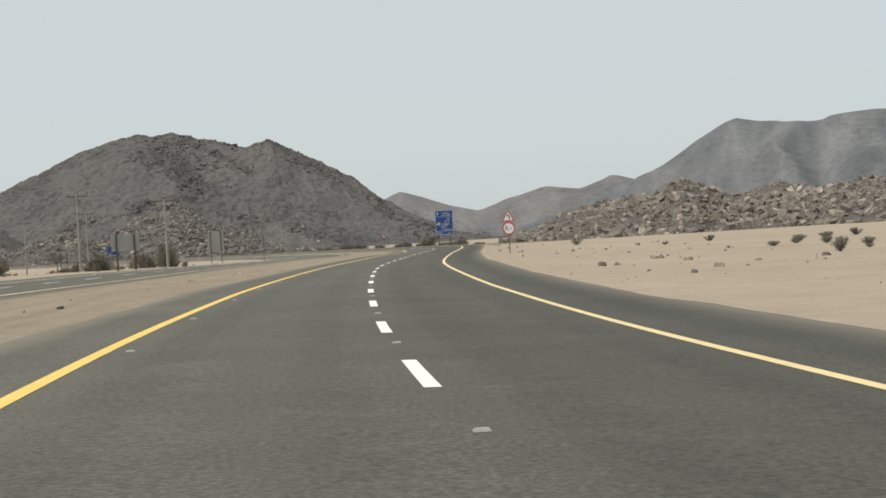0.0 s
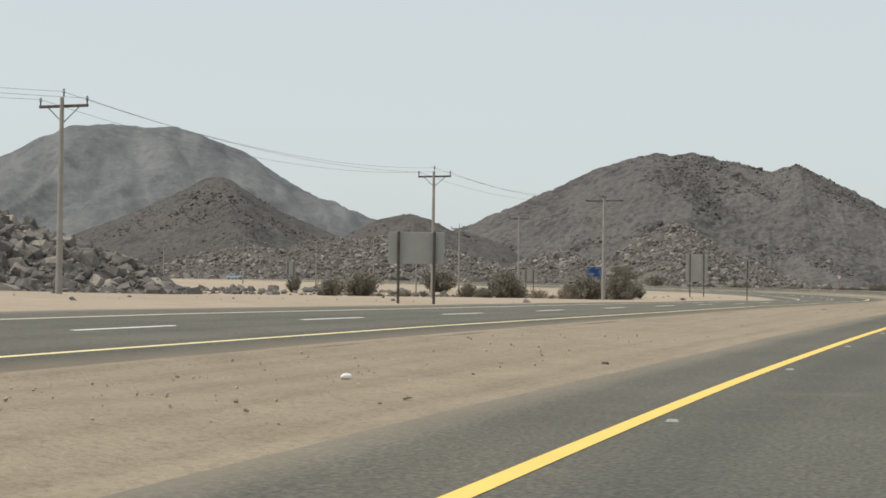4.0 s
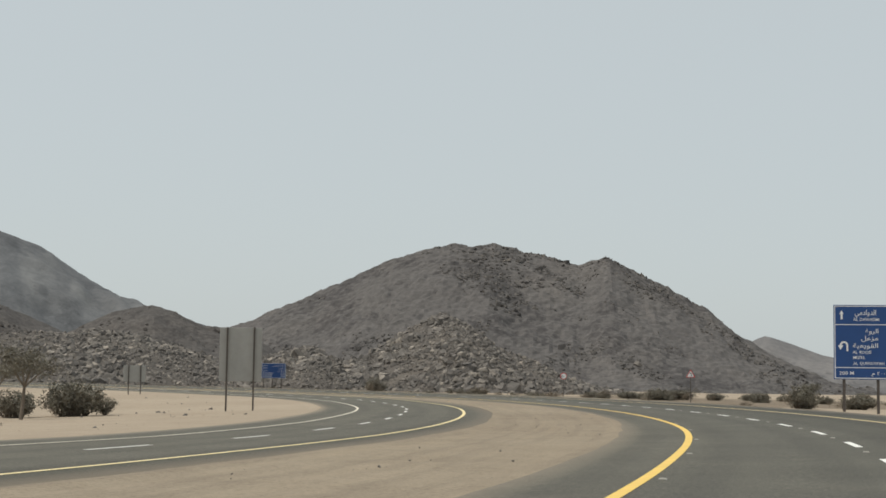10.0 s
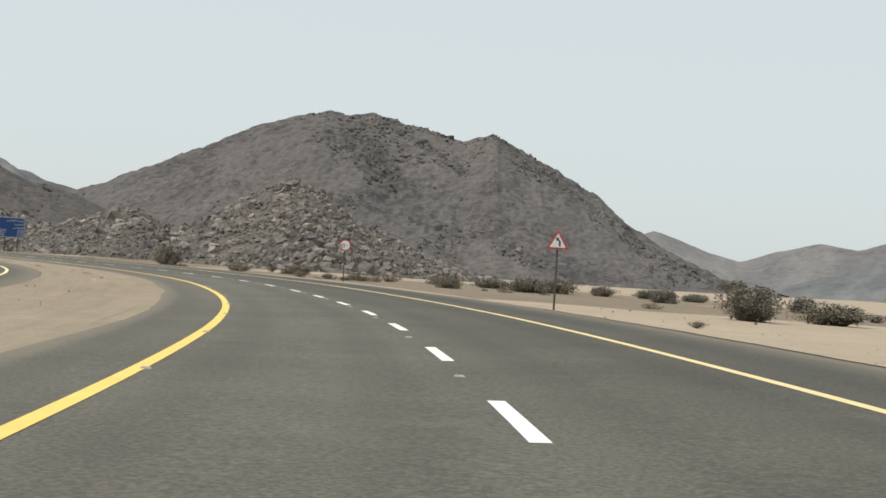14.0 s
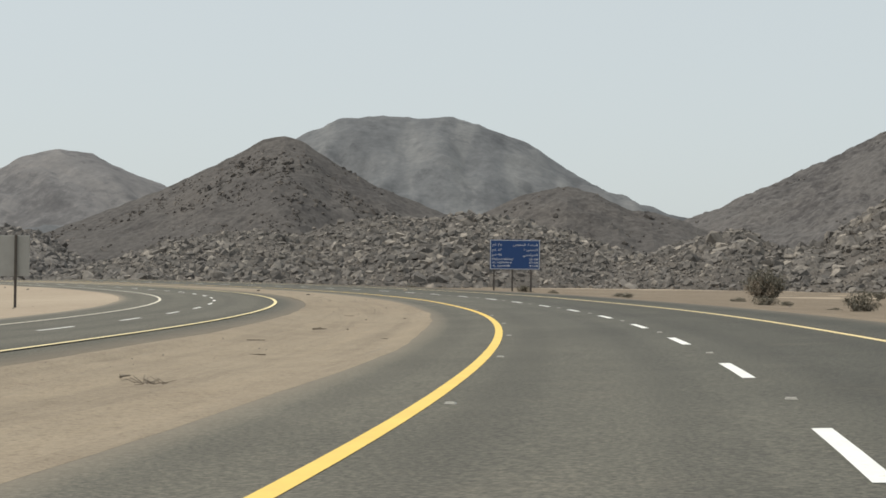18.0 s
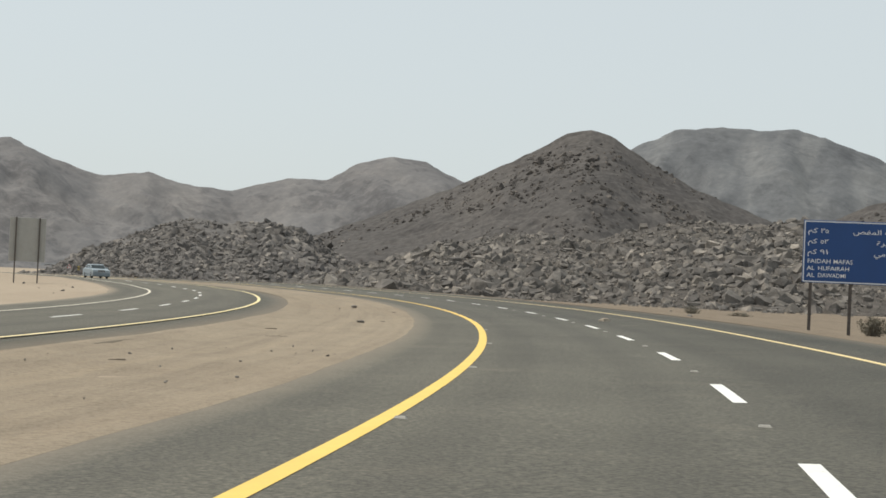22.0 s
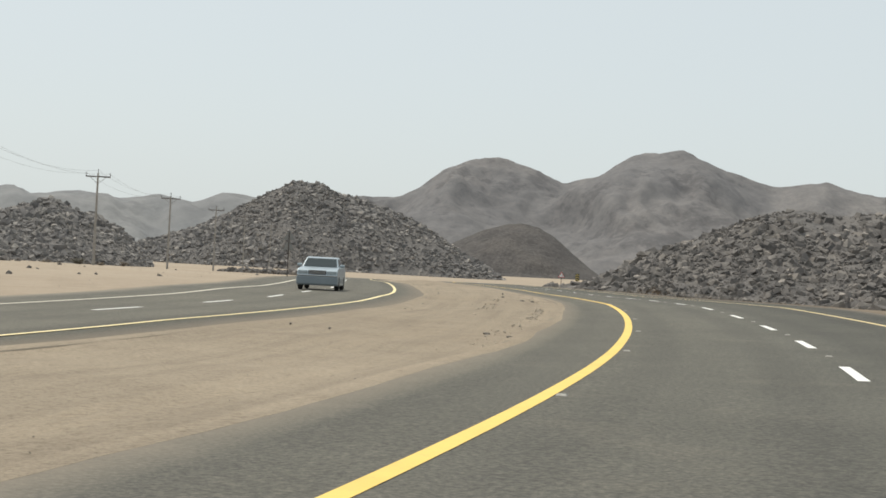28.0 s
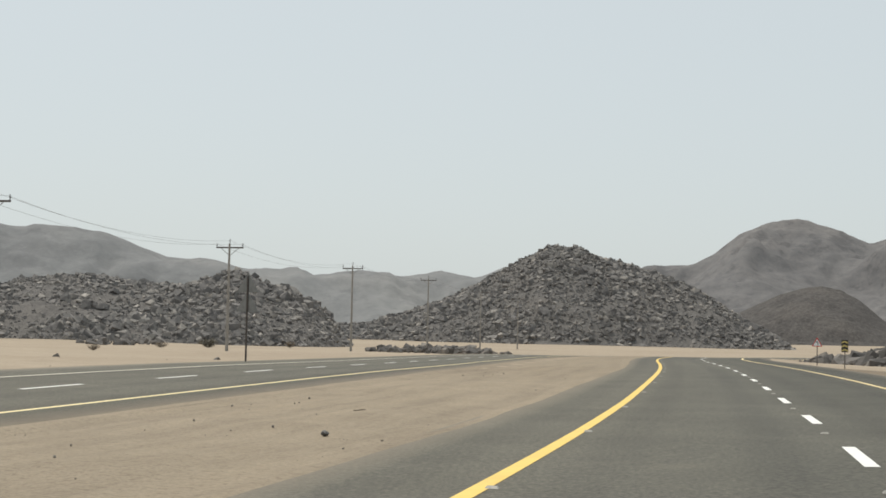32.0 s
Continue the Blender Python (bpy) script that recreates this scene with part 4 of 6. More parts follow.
def rock_hill(label, ax, ay, rx, ry, prof, front, back, seed, mat, count, singles, size, rough=1.0, steep=0.85, face=0.75, zoff=-0.8, apron=1.0, gap=-0.65, close=False):
    """A hill heaped with boulders: scree body, single large blocks on the side to the road, the rest in one mesh."""
    step = 1.3
    me, (U, W, X, Y, Z) = ridge_mesh("rock_hill", ax, ay, rx, ry, prof, front, back, step, seed, rough, steep, SCREE_DARK if mat in (ROCK_DARK, ROCK_HAZED) else SCREE, zoff)
    hill = tagged(new("rock_hill", me), label, "rock hill", kind="structure")
    rng = np.random.RandomState(seed)
    n = math.hypot(rx, ry)
    rx, ry = rx / n, ry / n

    def spread(k, gap):
        u = rng.uniform(prof[0][0], prof[-1][0], k)
        w = np.where(rng.uniform(size=k) < face, -front * rng.uniform(0, 1, k) ** 0.9 * apron, back * rng.uniform(0, 0.4, k))
        z = ridge_height(u, w, prof, front, back, seed, rough, steep) + zoff
        x, y = ax + u * rx - w * ry, ay + u * ry + w * rx
        g = ground_z(x, y)
        keep = (z > g - 0.5) & (fractal(u, w, 14, seed + 90, 3) + 0.5 * fractal(u, w, 3, seed + 91, 2) > gap + rng.normal(0, 0.25, k))
        # coarse blocks lie together, finer rubble between
        coarse = np.exp((0.2 if close else 0.42) * fractal(u, w, 20, seed + 95, 2))
        return np.stack([x, y, np.maximum(z, g)], -1)[keep], coarse[keep]
    brown = mat is ROCK_BROWN
    P, coarse = spread(int(singles * 2.6), 0.15)
    P, coarse = P[:300], coarse[:300]
    s = size * coarse * np.clip(0.72 * np.exp(rng.normal(0.0, 0.5, len(P))), 0.25, 2.4)
    boulders_on(hill, P - np.array([0, 0, 0.12]) * s[:, None], s, rng, mat)
    P, coarse = spread(count * 6, gap - 0.1)
    s = size * coarse * (0.17 if brown else 0.175) * np.minimum((1 - rng.uniform(0, 1, len(P))) ** -0.62, 7.5)
    P = P - np.array([0, 0, 0.12]) * s[:, None]
    ob = part_mesh("boulders", joined_rocks("boulders", P, s, rng, BIG if close else SMALL, mat), hill)
    tagged(ob, "heaped angular boulders", kind="stuff")
    return hill


rock_hill("long slope of heaped grey-brown boulders below the conical hill", -272, 598, 0.76, 0.65,
          [(-60, -1.5), (-42, 3), (-30, 6.8), (-20, 10.4), (-7, 12.9), (2, 13.8), (12, 12.2), (19, 15), (32, 17.6), (45, 17), (54, 18.6), (64, 17.6), (80, 14.5), (91, 10.8), (107, 6), (122, -1.5)],
          75, 90, 11, ROCK_BROWN, 6200, 300, 0.95, gap=-0.75)
rock_hill("boulder-strewn foot of the dark mountain", -152, 622, 0.935, 0.36,
          [(-34, -1.5), (-23, 6), (-16, 9.4), (-7, 12), (0, 13.8), (8, 8.5), (16, 10), (27, 17.6), (40, 24.6), (49, 21), (59, 13.5), (72, 8.6), (85, 2.2), (96, -2)],
          70, 120, 12, ROCK_BROWN, 4400, 260, 0.9, gap=-0.75)
rock_hill("isolated heap of dark angular boulders", -353, 570, 0.60, 0.80,
          [(-42, -2), (-34, 0), (-26, 6), (-14, 11), (-7, 13.8), (0, 15.2), (6, 14), (16, 15.2), (24, 13.2), (30, 10), (38, 4.2), (48, -2)],
          48, 45, 13, ROCK_DARK, 4600, 240, 0.75, gap=-0.85)
rock_hill("steep rocky hill of dark boulders with a blocky summit", -714, 566, 0.205, 0.979,
          [(-85, -2), (-70, 3), (-55, 6.5), (-36, 14), (-23, 20.8), (-13, 26.6), (0, 33.6), (12, 33), (19, 29), (31, 26.5), (44, 22.5), (57, 16), (72, 6), (84, -2)],
          62, 70, 14, ROCK_HAZED, 6400, 300, 0.9, gap=-0.95)
rock_hill("low rocky hill of dark boulders behind the power line", -514, 460, -0.012, 1.0,
          [(-110, -2), (-90, 9.5), (-70, 11.8), (-48, 10.6), (-43, 12), (-31, 13.4), (-20, 11.8), (-10, 11.4), (1, 14.9), (7, 11.8), (13, 10.6), (19, 6.5), (26, -1.5)],
          42, 45, 15, ROCK_HAZED, 4600, 240, 0.72, gap=-0.55)
rock_hill("broken rocky hill of tan and grey boulders beside the valley", 69, 436, 0.985, -0.17,
          [(-55, -1.5), (-49, -0.5), (-40, 3.2), (-33, 7.6), (-23, 9.5), (-15, 10), (-7, 11), (1, 15.2), (7, 12.8), (15, 9.2), (28, 12.3), (39, 10.2), (57, 12.2), (80, 10), (130, -1.5)],
          55, 60, 16, ROCK_TAN, 3800, 240, 1.0, gap=-0.5)
rock_hill("near heap of dark grey boulders behind the roadside pole", -66, 138, 0.79, 0.61,
          [(-40, 0), (-32, 4.6), (-22, 8.6), (-12, 9.4), (-4, 9.8), (1, 9.4), (4, 8.0), (8, 5.8), (12, 4.2), (17, 2.3), (22, -0.6)],
          17, 18, 17, ROCK_BROWN, 3000, 300, 0.42, 0.9, gap=-0.9, close=True)


def outcrops(ridge, count, size, mat, level, reach, label):
    """Broken rock standing out of a mountain side in clusters."""
    ob, ax, ay, rx, ry, prof, front, back, seed, rough, steep, zoff = ridge
    rng = np.random.RandomState(seed + 300)
    n = math.hypot(rx, ry)
    rx, ry = rx / n, ry / n
    u = rng.uniform(prof[0][0], prof[-1][0], count * 8)
    w = -front * rng.uniform(-0.06, 0.95, count * 8)
    knot = fractal(u + 0.5 * w, w - 0.3 * u, reach, seed + 310, 3, 0.6) + 0.6 * fractal(u, w, reach * 0.3, seed + 311, 3)
    keep = knot > level + rng.normal(0, 0.12, len(u))
    u, w, knot = u[keep][:count], w[keep][:count], knot[keep][:count]
    z = ridge_height(u, w, prof, front, back, seed, rough, steep) + zoff
    P = np.stack([ax + u * rx - w * ry, ay + u * ry + w * rx, z], -1)
    s = size * np.exp(rng.normal(0, 0.45, len(P))) * (0.7 + 0.6 * np.clip(knot - level, 0, 1.2))
    rocks = part_mesh("outcrop", joined_rocks("outcrop", P - np.array([0, 0, 0.32]) * s[:, None], s, rng, SMALL, mat), ob)
    tagged(rocks, label, kind="stuff")


outcrops(RIDGES[0], 8000, 0.62, CRAG, 0.42, 42, "dark broken outcrops on the mountain side")
outcrops(RIDGES[2], 3600, 0.38, CRAG_BROWN, 0.25, 20, "dark broken outcrops on the cone")
outcrops(RIDGES[3], 1200, 0.45, CRAG_BROWN, 0.3, 20, "dark broken outcrops on the hill")

# ================= road signs =================
FORMS = {"ا": (0xFE8D, 2), "د": (0xFEA9, 2), "و": (0xFEED, 2), "ر": (0xFEAD, 2), "ز": (0xFEAF, 2), "ة": (0xFE93, 2), "م": (0xFEE1, 4),
         "ل": (0xFEDD, 4), "ي": (0xFEF1, 4), "غ": (0xFECD, 4), "ع": (0xFEC9, 4), "ق": (0xFED5, 4), "ف": (0xFED1, 4), "ض": (0xFEBD, 4),
         "ص": (0xFEB9, 4), "ح": (0xFEA1, 4), "ك": (0xFED9, 4)}


def arabic(word):
    """Joined letter forms, put in order from left to right."""
    out = []
    for k, c in enumerate(word):
        if c not in FORMS:
            out.append(c)
            continue
        code, n = FORMS[c]
        before = k > 0 and word[k - 1] in FORMS and FORMS[word[k - 1]][1] == 4
        after = n == 4 and k + 1 < len(word) and word[k + 1] in FORMS
        out.append(chr(code + (3 if before and after else 2 if after else 1 if before else 0)))
    return "".join(reversed(out))


def lettering(name, text, parent, x, z, height, mat, y=-0.035, align="LEFT", width=None, label=""):
    """Raised letters on a board's front, their baseline at x, z."""
    cu = bpy.data.curves.new(name, "FONT")
    cu.body, cu.align_x, cu.size, cu.extrude, cu.resolution_u = text, align, height / 0.72, 0.003, 3
    cu.offset = 0.001
    tmp = bpy.data.objects.new(name, cu)
    scene.collection.objects.link(tmp)
    bpy.context.view_layer.update()
    me = bpy.data.meshes.new_from_object(tmp.evaluated_get(bpy.context.evaluated_depsgraph_get()))
    bpy.data.objects.remove(tmp)
    me.name = name
    me.materials.clear()
    me.materials.append(mat)
    v = np.empty(len(me.vertices) * 3, np.float32)
    me.vertices.foreach_get("co", v)
    v = v.reshape(-1, 3)
    w = float(np.ptp(v[:, 0])) if len(v) else 1.0
    fit = width / w if width and w > 0 else 1.0
    co = np.stack([x + v[:, 0] * fit, y - v[:, 2], z + v[:, 1]], -1)
    me.vertices.foreach_set("co", co.astype(np.float32).ravel())
    me.update()
    return part_mesh(name, me, parent, label)


def post(parent, x, y, z0, z1, sx=0.11, sy=0.16, mat=None, name="post"):
    bm = bmesh.new()
    # I-section: two flanges and a web
    for o in (-1, 1):
        box(bm, x, y + o * sy / 2, (z0 + z1) / 2, sx, 0.014, z1 - z0)
    box(bm, x, y, (z0 + z1) / 2, 0.016, sy - 0.014, z1 - z0)
    return part(name, bm, mat or RUST_STEEL, parent)


def round_post(parent, x, y, z0, z1, r, mat=None):
    bm = bmesh.new()
    tube(bm, (x, y, z0), (x, y, z1), r, r, 12)
    return part("post", bm, mat or STEEL, parent)


def frame_strip(parent, name, x0, x1, z0, z1, t, mat, y=-0.03):
    """A border of four bars on a panel's front."""
    bm = bmesh.new()
    for a in ((x0, x1, z0, z0 + t), (x0, x1, z1 - t, z1), (x0, x0 + t, z0 + t, z1 - t), (x1 - t, x1, z0 + t, z1 - t)):
        box(bm, (a[0] + a[1]) / 2, y, (a[2] + a[3]) / 2, a[1] - a[0], 0.006, a[3] - a[2])
    return part(name, bm, mat, parent)


def panel(parent, x0, x1, z0, z1, mat, back=True, name="panel"):
    """A sheet made of horizontal planks with stiffening rails behind."""
    bm = bmesh.new()
    box(bm, (x0 + x1) / 2, 0, (z0 + z1) / 2, x1 - x0, 0.05, z1 - z0, 0.012)
    p = part(name, bm, mat, parent)
    if back:
        n = max(2, int((z1 - z0) / 0.7))
        for k in range(n):
            bm = bmesh.new()
            box(bm, (x0 + x1) / 2, 0.055, z0 + (k + 0.5) * (z1 - z0) / n, (x1 - x0) * 0.97, 0.05, 0.06)
            part("rail", bm, BACK_PLATE if mat is BACK_PLATE else STEEL, p)
    return p


def zground(x, y):
    return float(ground_z(np.array([x]), np.array([y]))[0])


def direction_sign():
    x, y = 0.55, 264.6
    g = zground(x, y)
    s = thing("direction_sign", x, y, g, 3.0, label="tall blue direction sign with white lettering on two steel posts", category="road sign")
    z0, z1, w = 1.86 - g, 6.2 - g, 1.58
    panel(s, -w, w, z0, z1, BLUE)
    frame_strip(s, "border", -w + 0.05, w - 0.05, z0 + 0.05, z1 - 0.05, 0.045, SIGN_WHITE)
    H = z1 - z0
    for f in (0.735, 0.158):
        bm = bmesh.new()
        box(bm, 0, -0.03, z0 + H * f, 2 * w - 0.14, 0.006, 0.04)
        part("divider", bm, SIGN_WHITE, s)
    rows = (("الدوادمي", 0.85, 0.866, 0.3, 1.2), ("الروغ", 0.98, 0.62, 0.26, 0.75), ("مزعل", 0.95, 0.525, 0.26, 0.95), ("القويعية", 0.95, 0.425, 0.26, 1.42))
    for word, right, f, h, wd in rows:
        lettering("arabic_lettering", arabic(word), s, right, z0 + H * f, h, SIGN_WHITE, align="RIGHT", width=wd, label="white Arabic place name")
    for word, left, f, wd in (("AL", -0.46, 0.785, 0.26), ("DAWADMI", -0.1, 0.785, 1.09), ("AL", -0.5, 0.345, 0.26), ("ROOG", -0.14, 0.345, 0.66), ("MIZEL", -0.5, 0.275, 0.68), ("AL", -0.48, 0.197, 0.26), ("QUWAYIYAH", -0.12, 0.197, 1.37)):
        lettering("latin_lettering", word, s, left, z0 + H * f, 0.175, SIGN_WHITE, width=wd, label="white Latin place name")
    for text, left, wd in (("2", -1.28, 0.14), ("0", -1.11, 0.14), ("0", -0.94, 0.14), ("M", -0.68, 0.2), ("٢", 0.85, 0.14), ("٠", 1.07, 0.06), ("٠", 1.22, 0.06), (arabic("م"), 0.55, 0.16)):
        lettering("distance_lettering", text, s, left, z0 + H * 0.062, 0.2, SIGN_WHITE, width=wd, label="white distance figure")
    # straight-on arrow
    bm = bmesh.new()
    c, t = -1.12, z0 + H * 0.925
    poly(bm, [(c - 0.055, t - 0.52), (c + 0.055, t - 0.52), (c + 0.055, t - 0.22), (c + 0.13, t - 0.22), (c, t), (c - 0.13, t - 0.22), (c - 0.055, t - 0.22)], -0.036, 0.006)
    part("arrow", bm, SIGN_WHITE, s)
    # turning-back arrow
    bm = bmesh.new()
    pts_o, pts_i = [], []
    cx, cz, ro, ri = -1.0, z0 + H * 0.455, 0.24, 0.14
    for k in range(13):
        a = math.pi * k / 12
        pts_o.append((cx + ro * math.cos(a), cz + ro * math.sin(a)))
        pts_i.append((cx + ri * math.cos(a), cz + ri * math.sin(a)))
    poly(bm, pts_o + pts_i[::-1], -0.036, 0.006)
    poly(bm, [(cx + ri, cz), (cx + ro, cz), (cx + ro, cz - 0.34), (cx + ri, cz - 0.34)], -0.036, 0.006)
    poly(bm, [(cx - ro - 0.11, cz), (cx - ri + 0.11, cz), (cx - (ro + ri) / 2, cz - 0.26)], -0.036, 0.006)
    part("arrow", bm, SIGN_WHITE, s)
    for px in (-1.0, 0.92):
        post(s, px, 0.13, -0.4, z1 - 0.2, 0.15, 0.2)


def distance_sign():
    x, y = -90.4, 416.4
    g = zground(x, y)
    s = thing("distance_sign", x, y, g, 35.0, label="wide blue distance sign with white lettering on three posts", category="road sign")
    z0, z1, w = 2.0 - g, 4.5 - g, 2.1
    panel(s, -w, w, z0, z1, BLUE)
    frame_strip(s, "border", -w + 0.03, w - 0.03, z0 + 0.03, z1 - 0.03, 0.04, SIGN_WHITE)
    H = z1 - z0
    for k, (word, wd, num) in enumerate((("فيضة المفص", 2.05, "٣٥"), ("الحفيرة", 1.15, "٥٣"), ("الدوادمي", 1.25, "٩١"))):
        f = 0.8 - 0.17 * k
        right = 1.92
        words = word.split()
        for q in words:
            qw = wd * len(q) / sum(len(v) for v in words) - (0.06 if len(words) > 1 else 0)
            lettering("arabic_lettering", arabic(q), s, right, z0 + H * f, 0.19, SIGN_WHITE, align="RIGHT", width=qw, label="white Arabic place name")
            right -= qw + 0.14
        lettering("arabic_lettering", arabic("كم"), s, -1.92, z0 + H * f, 0.19, SIGN_WHITE, width=0.36, label="white Arabic distance unit")
        lettering("arabic_lettering", num, s, -1.44, z0 + H * f, 0.19, SIGN_WHITE, width=0.3, label="white Arabic distance figure")
    for k, (words, wd, num) in enumerate(((("FAIDAH", "MAFAS"), 1.75, "35"), (("AL", "HUFAIRAH"), 1.62, "53"), (("AL", "DAWADMI"), 1.5, "91"))):
        f = 0.315 - 0.112 * k
        left = -1.92
        for q in words:
            qw = (wd - 0.12) * len(q) / sum(len(v) for v in words)
            lettering("latin_lettering", q, s, left, z0 + H * f, 0.17, SIGN_WHITE, width=qw, label="white Latin place name")
            left += qw + 0.12
        lettering("latin_lettering", num, s, 1.18, z0 + H * f, 0.17, SIGN_WHITE, width=0.28, label="white distance figure")
        lettering("latin_lettering", "KM", s, 1.58, z0 + H * f, 0.17, SIGN_WHITE, width=0.32, label="white distance unit")
    for px in (-1.75, -0.2, 1.37):
        post(s, px, 0.12, -0.4, z1 - 0.2, 0.12, 0.15)


def disc(bm, x, z, r, y, thick, n=36):
    bmesh.ops.create_cone(bm, cap_ends=True, segments=n, radius1=r, radius2=r, depth=thick, matrix=Matrix.Translation((x, y, z)) @ Matrix.Rotation(math.pi / 2, 4, "X"))


def warning_triangle(s, z, side, symbol=True):
    """A triangular plate with a red rim and a bend arrow, its lower edge at z."""
    h = side * 0.866

    def tri(k):
        return [(-side / 2 * k, z + h / 3 - h / 3 * k), (side / 2 * k, z + h / 3 - h / 3 * k), (0, z + h / 3 + 2 * h / 3 * k)]
    bm = bmesh.new()
    poly(bm, tri(1.0), -0.01, 0.02)
    plate = part("plate", bm, SIGN_RED, s, "red-rimmed triangular plate")
    bm = bmesh.new()
    poly(bm, tri(0.74), -0.016, 0.004)
    part("face", bm, SIGN_WHITE, plate, "white face")
    if symbol:
        q, k = z + h * 0.16, side
        bm = bmesh.new()
        poly(bm, [(0.05 * k, q), (0.13 * k, q), (0.13 * k, q + 0.2 * k), (0.05 * k, q + 0.2 * k)], -0.022, 0.004)
        poly(bm, [(0.05 * k, q + 0.2 * k), (0.13 * k, q + 0.2 * k), (0.02 * k, q + 0.34 * k), (-0.04 * k, q + 0.28 * k)], -0.022, 0.004)
        poly(bm, [(-0.1 * k, q + 0.36 * k), (0.05 * k, q + 0.4 * k), (-0.05 * k, q + 0.22 * k)], -0.022, 0.004)
        part("symbol", bm, BLACK, plate, "black bend arrow")


def limit_disc(s, z, d, figures):
    bm = bmesh.new()
    disc(bm, 0, z, d / 2, 0, 0.02)
    plate = part("plate", bm, SIGN_RED, s, "red-rimmed round plate")
    bm = bmesh.new()
    disc(bm, 0, z, d * 0.4, -0.012, 0.006)
    part("face", bm, SIGN_WHITE, plate, "white face")
    for k, fig in enumerate(figures):
        lettering("figure", fig, plate, (k - 0.5) * d * 0.34, z - d * 0.2, d * 0.46, BLACK, y=-0.02, align="CENTER", width=d * (0.14 if fig == "٠" else 0.33))


def small_sign(x, y, turn, kind, top, size, label, figures=""):
    g = zground(x, y)
    s = thing("road_sign", x, y, g, turn, label=label, category="road sign", group="small road signs")
    if kind in ("both", "triangle"):
        warning_triangle(s, top - size * 0.866 - g, size)
    if kind == "both":
        limit_disc(s, top - size * 0.866 - g - size * 0.54, size * 0.98, figures)
    if kind == "disc":
        limit_disc(s, top - size / 2 - g, size, figures)
    round_post(s, 0, 0.045, -0.3, top - g - size * 0.3, 0.034, RUST_STEEL)


def board_back(x, y, turn, width, z0, z1, posts, label):
    """A direction board seen from behind, on steel posts."""
    g = zground(x, y)
    s = thing("direction_board", x, y, g, turn, label=label, category="road sign", group="boards for the opposite traffic")
    z0, z1 = z0 - g, z1 - g
    panel(s, -width / 2, width / 2, z0, z1, BACK_PLATE, False)
    for px in posts:
        post(s, px, 0.16, -0.4, z1 + 0.02, 0.11, 0.15)
    return s


def chevron_sign(x, y, turn):
    g = zground(x, y)
    s = thing("chevron_sign", x, y, g, turn, label="yellow and black chevron bend marker on a thin post", category="road sign")
    panel(s, -0.24, 0.24, 1.2, 2.1, BLACK, False)
    yellow = plain("yellow_sign_sheeting", (0.5, 0.4, 0.14), 0.45)
    for k in range(3):
        z = 1.22 + 0.29 * k
        bm = bmesh.new()
        poly(bm, [(0.22, z + 0.02), (-0.02, z + 0.12), (-0.22, z + 0.02), (-0.22, z + 0.13), (-0.02, z + 0.24), (0.22, z + 0.13)], -0.034, 0.005)
        part("stripe", bm, yellow, s, "dull yellow stripe")
    round_post(s, 0, 0.06, -0.3, 1.95, 0.034, RUST_STEEL)


direction_sign()
distance_sign()
small_sign(5.3, 120.3, 2.0, "both", 3.25, 1.05, "bend warning triangle above a round eighty limit sign on a post", "٨٠")
small_sign(-11.0, 287.4, 9.0, "triangle", 2.62, 0.68, "red-rimmed bend warning triangle on a thin post in sand")
small_sign(-26.6, 325.7, 14.0, "disc", 2.62, 0.66, "red-rimmed round fifty limit sign on a thin post", "٥٠")
small_sign(-298.6, 504.0, 62.0, "triangle", 1.9, 0.75, "red-rimmed bend warning triangle on a thin post beyond the crest")
chevron_sign(-299.4, 506.4, 62.0)
board_back(-26.7, 127.6, 202, 2.35, 1.8, 3.15, (-0.75, 0.75), "grey back of a wide low sign board on two posts")
board_back(-40.5, 271.4, 198, 2.9, 1.25, 4.95, (-0.92, 0.92), "grey back of a tall sign board on two posts in sand")
board_back(-174.2, 426.5, 241, 2.95, 1.59, 5.27, (-0.95, 0.95), "grey back of a tall sign board beside the curve")
board_back(-90.4, 361.7, 215, 3.0, 1.08, 3.28, (-0.8, 0.8), "grey back of a sign board far across the sand")


def triangle_backs(x, y, turn, heights, top):
    g = zground(x, y)
    s = thing("road_sign", x, y, g, turn, label="two triangular warning plates seen from behind on one post", category="road sign", group="small road signs")
    for z in heights:
        bm = bmesh.new()
        poly(bm, [(-0.55, z), (0.55, z), (0, z + 0.95)], 0, 0.02)
        part("plate", bm, STEEL, s, "dull grey triangular plate")
    round_post(s, 0, 0.05, -0.3, top, 0.045, RUST_STEEL)


triangle_backs(-265.0, 463.5, 250, (2.35, 3.25), 4.0)
triangle_backs(-24.4, 207.1, 138, (2.0, 2.98), 3.7)

# ================= power line =================


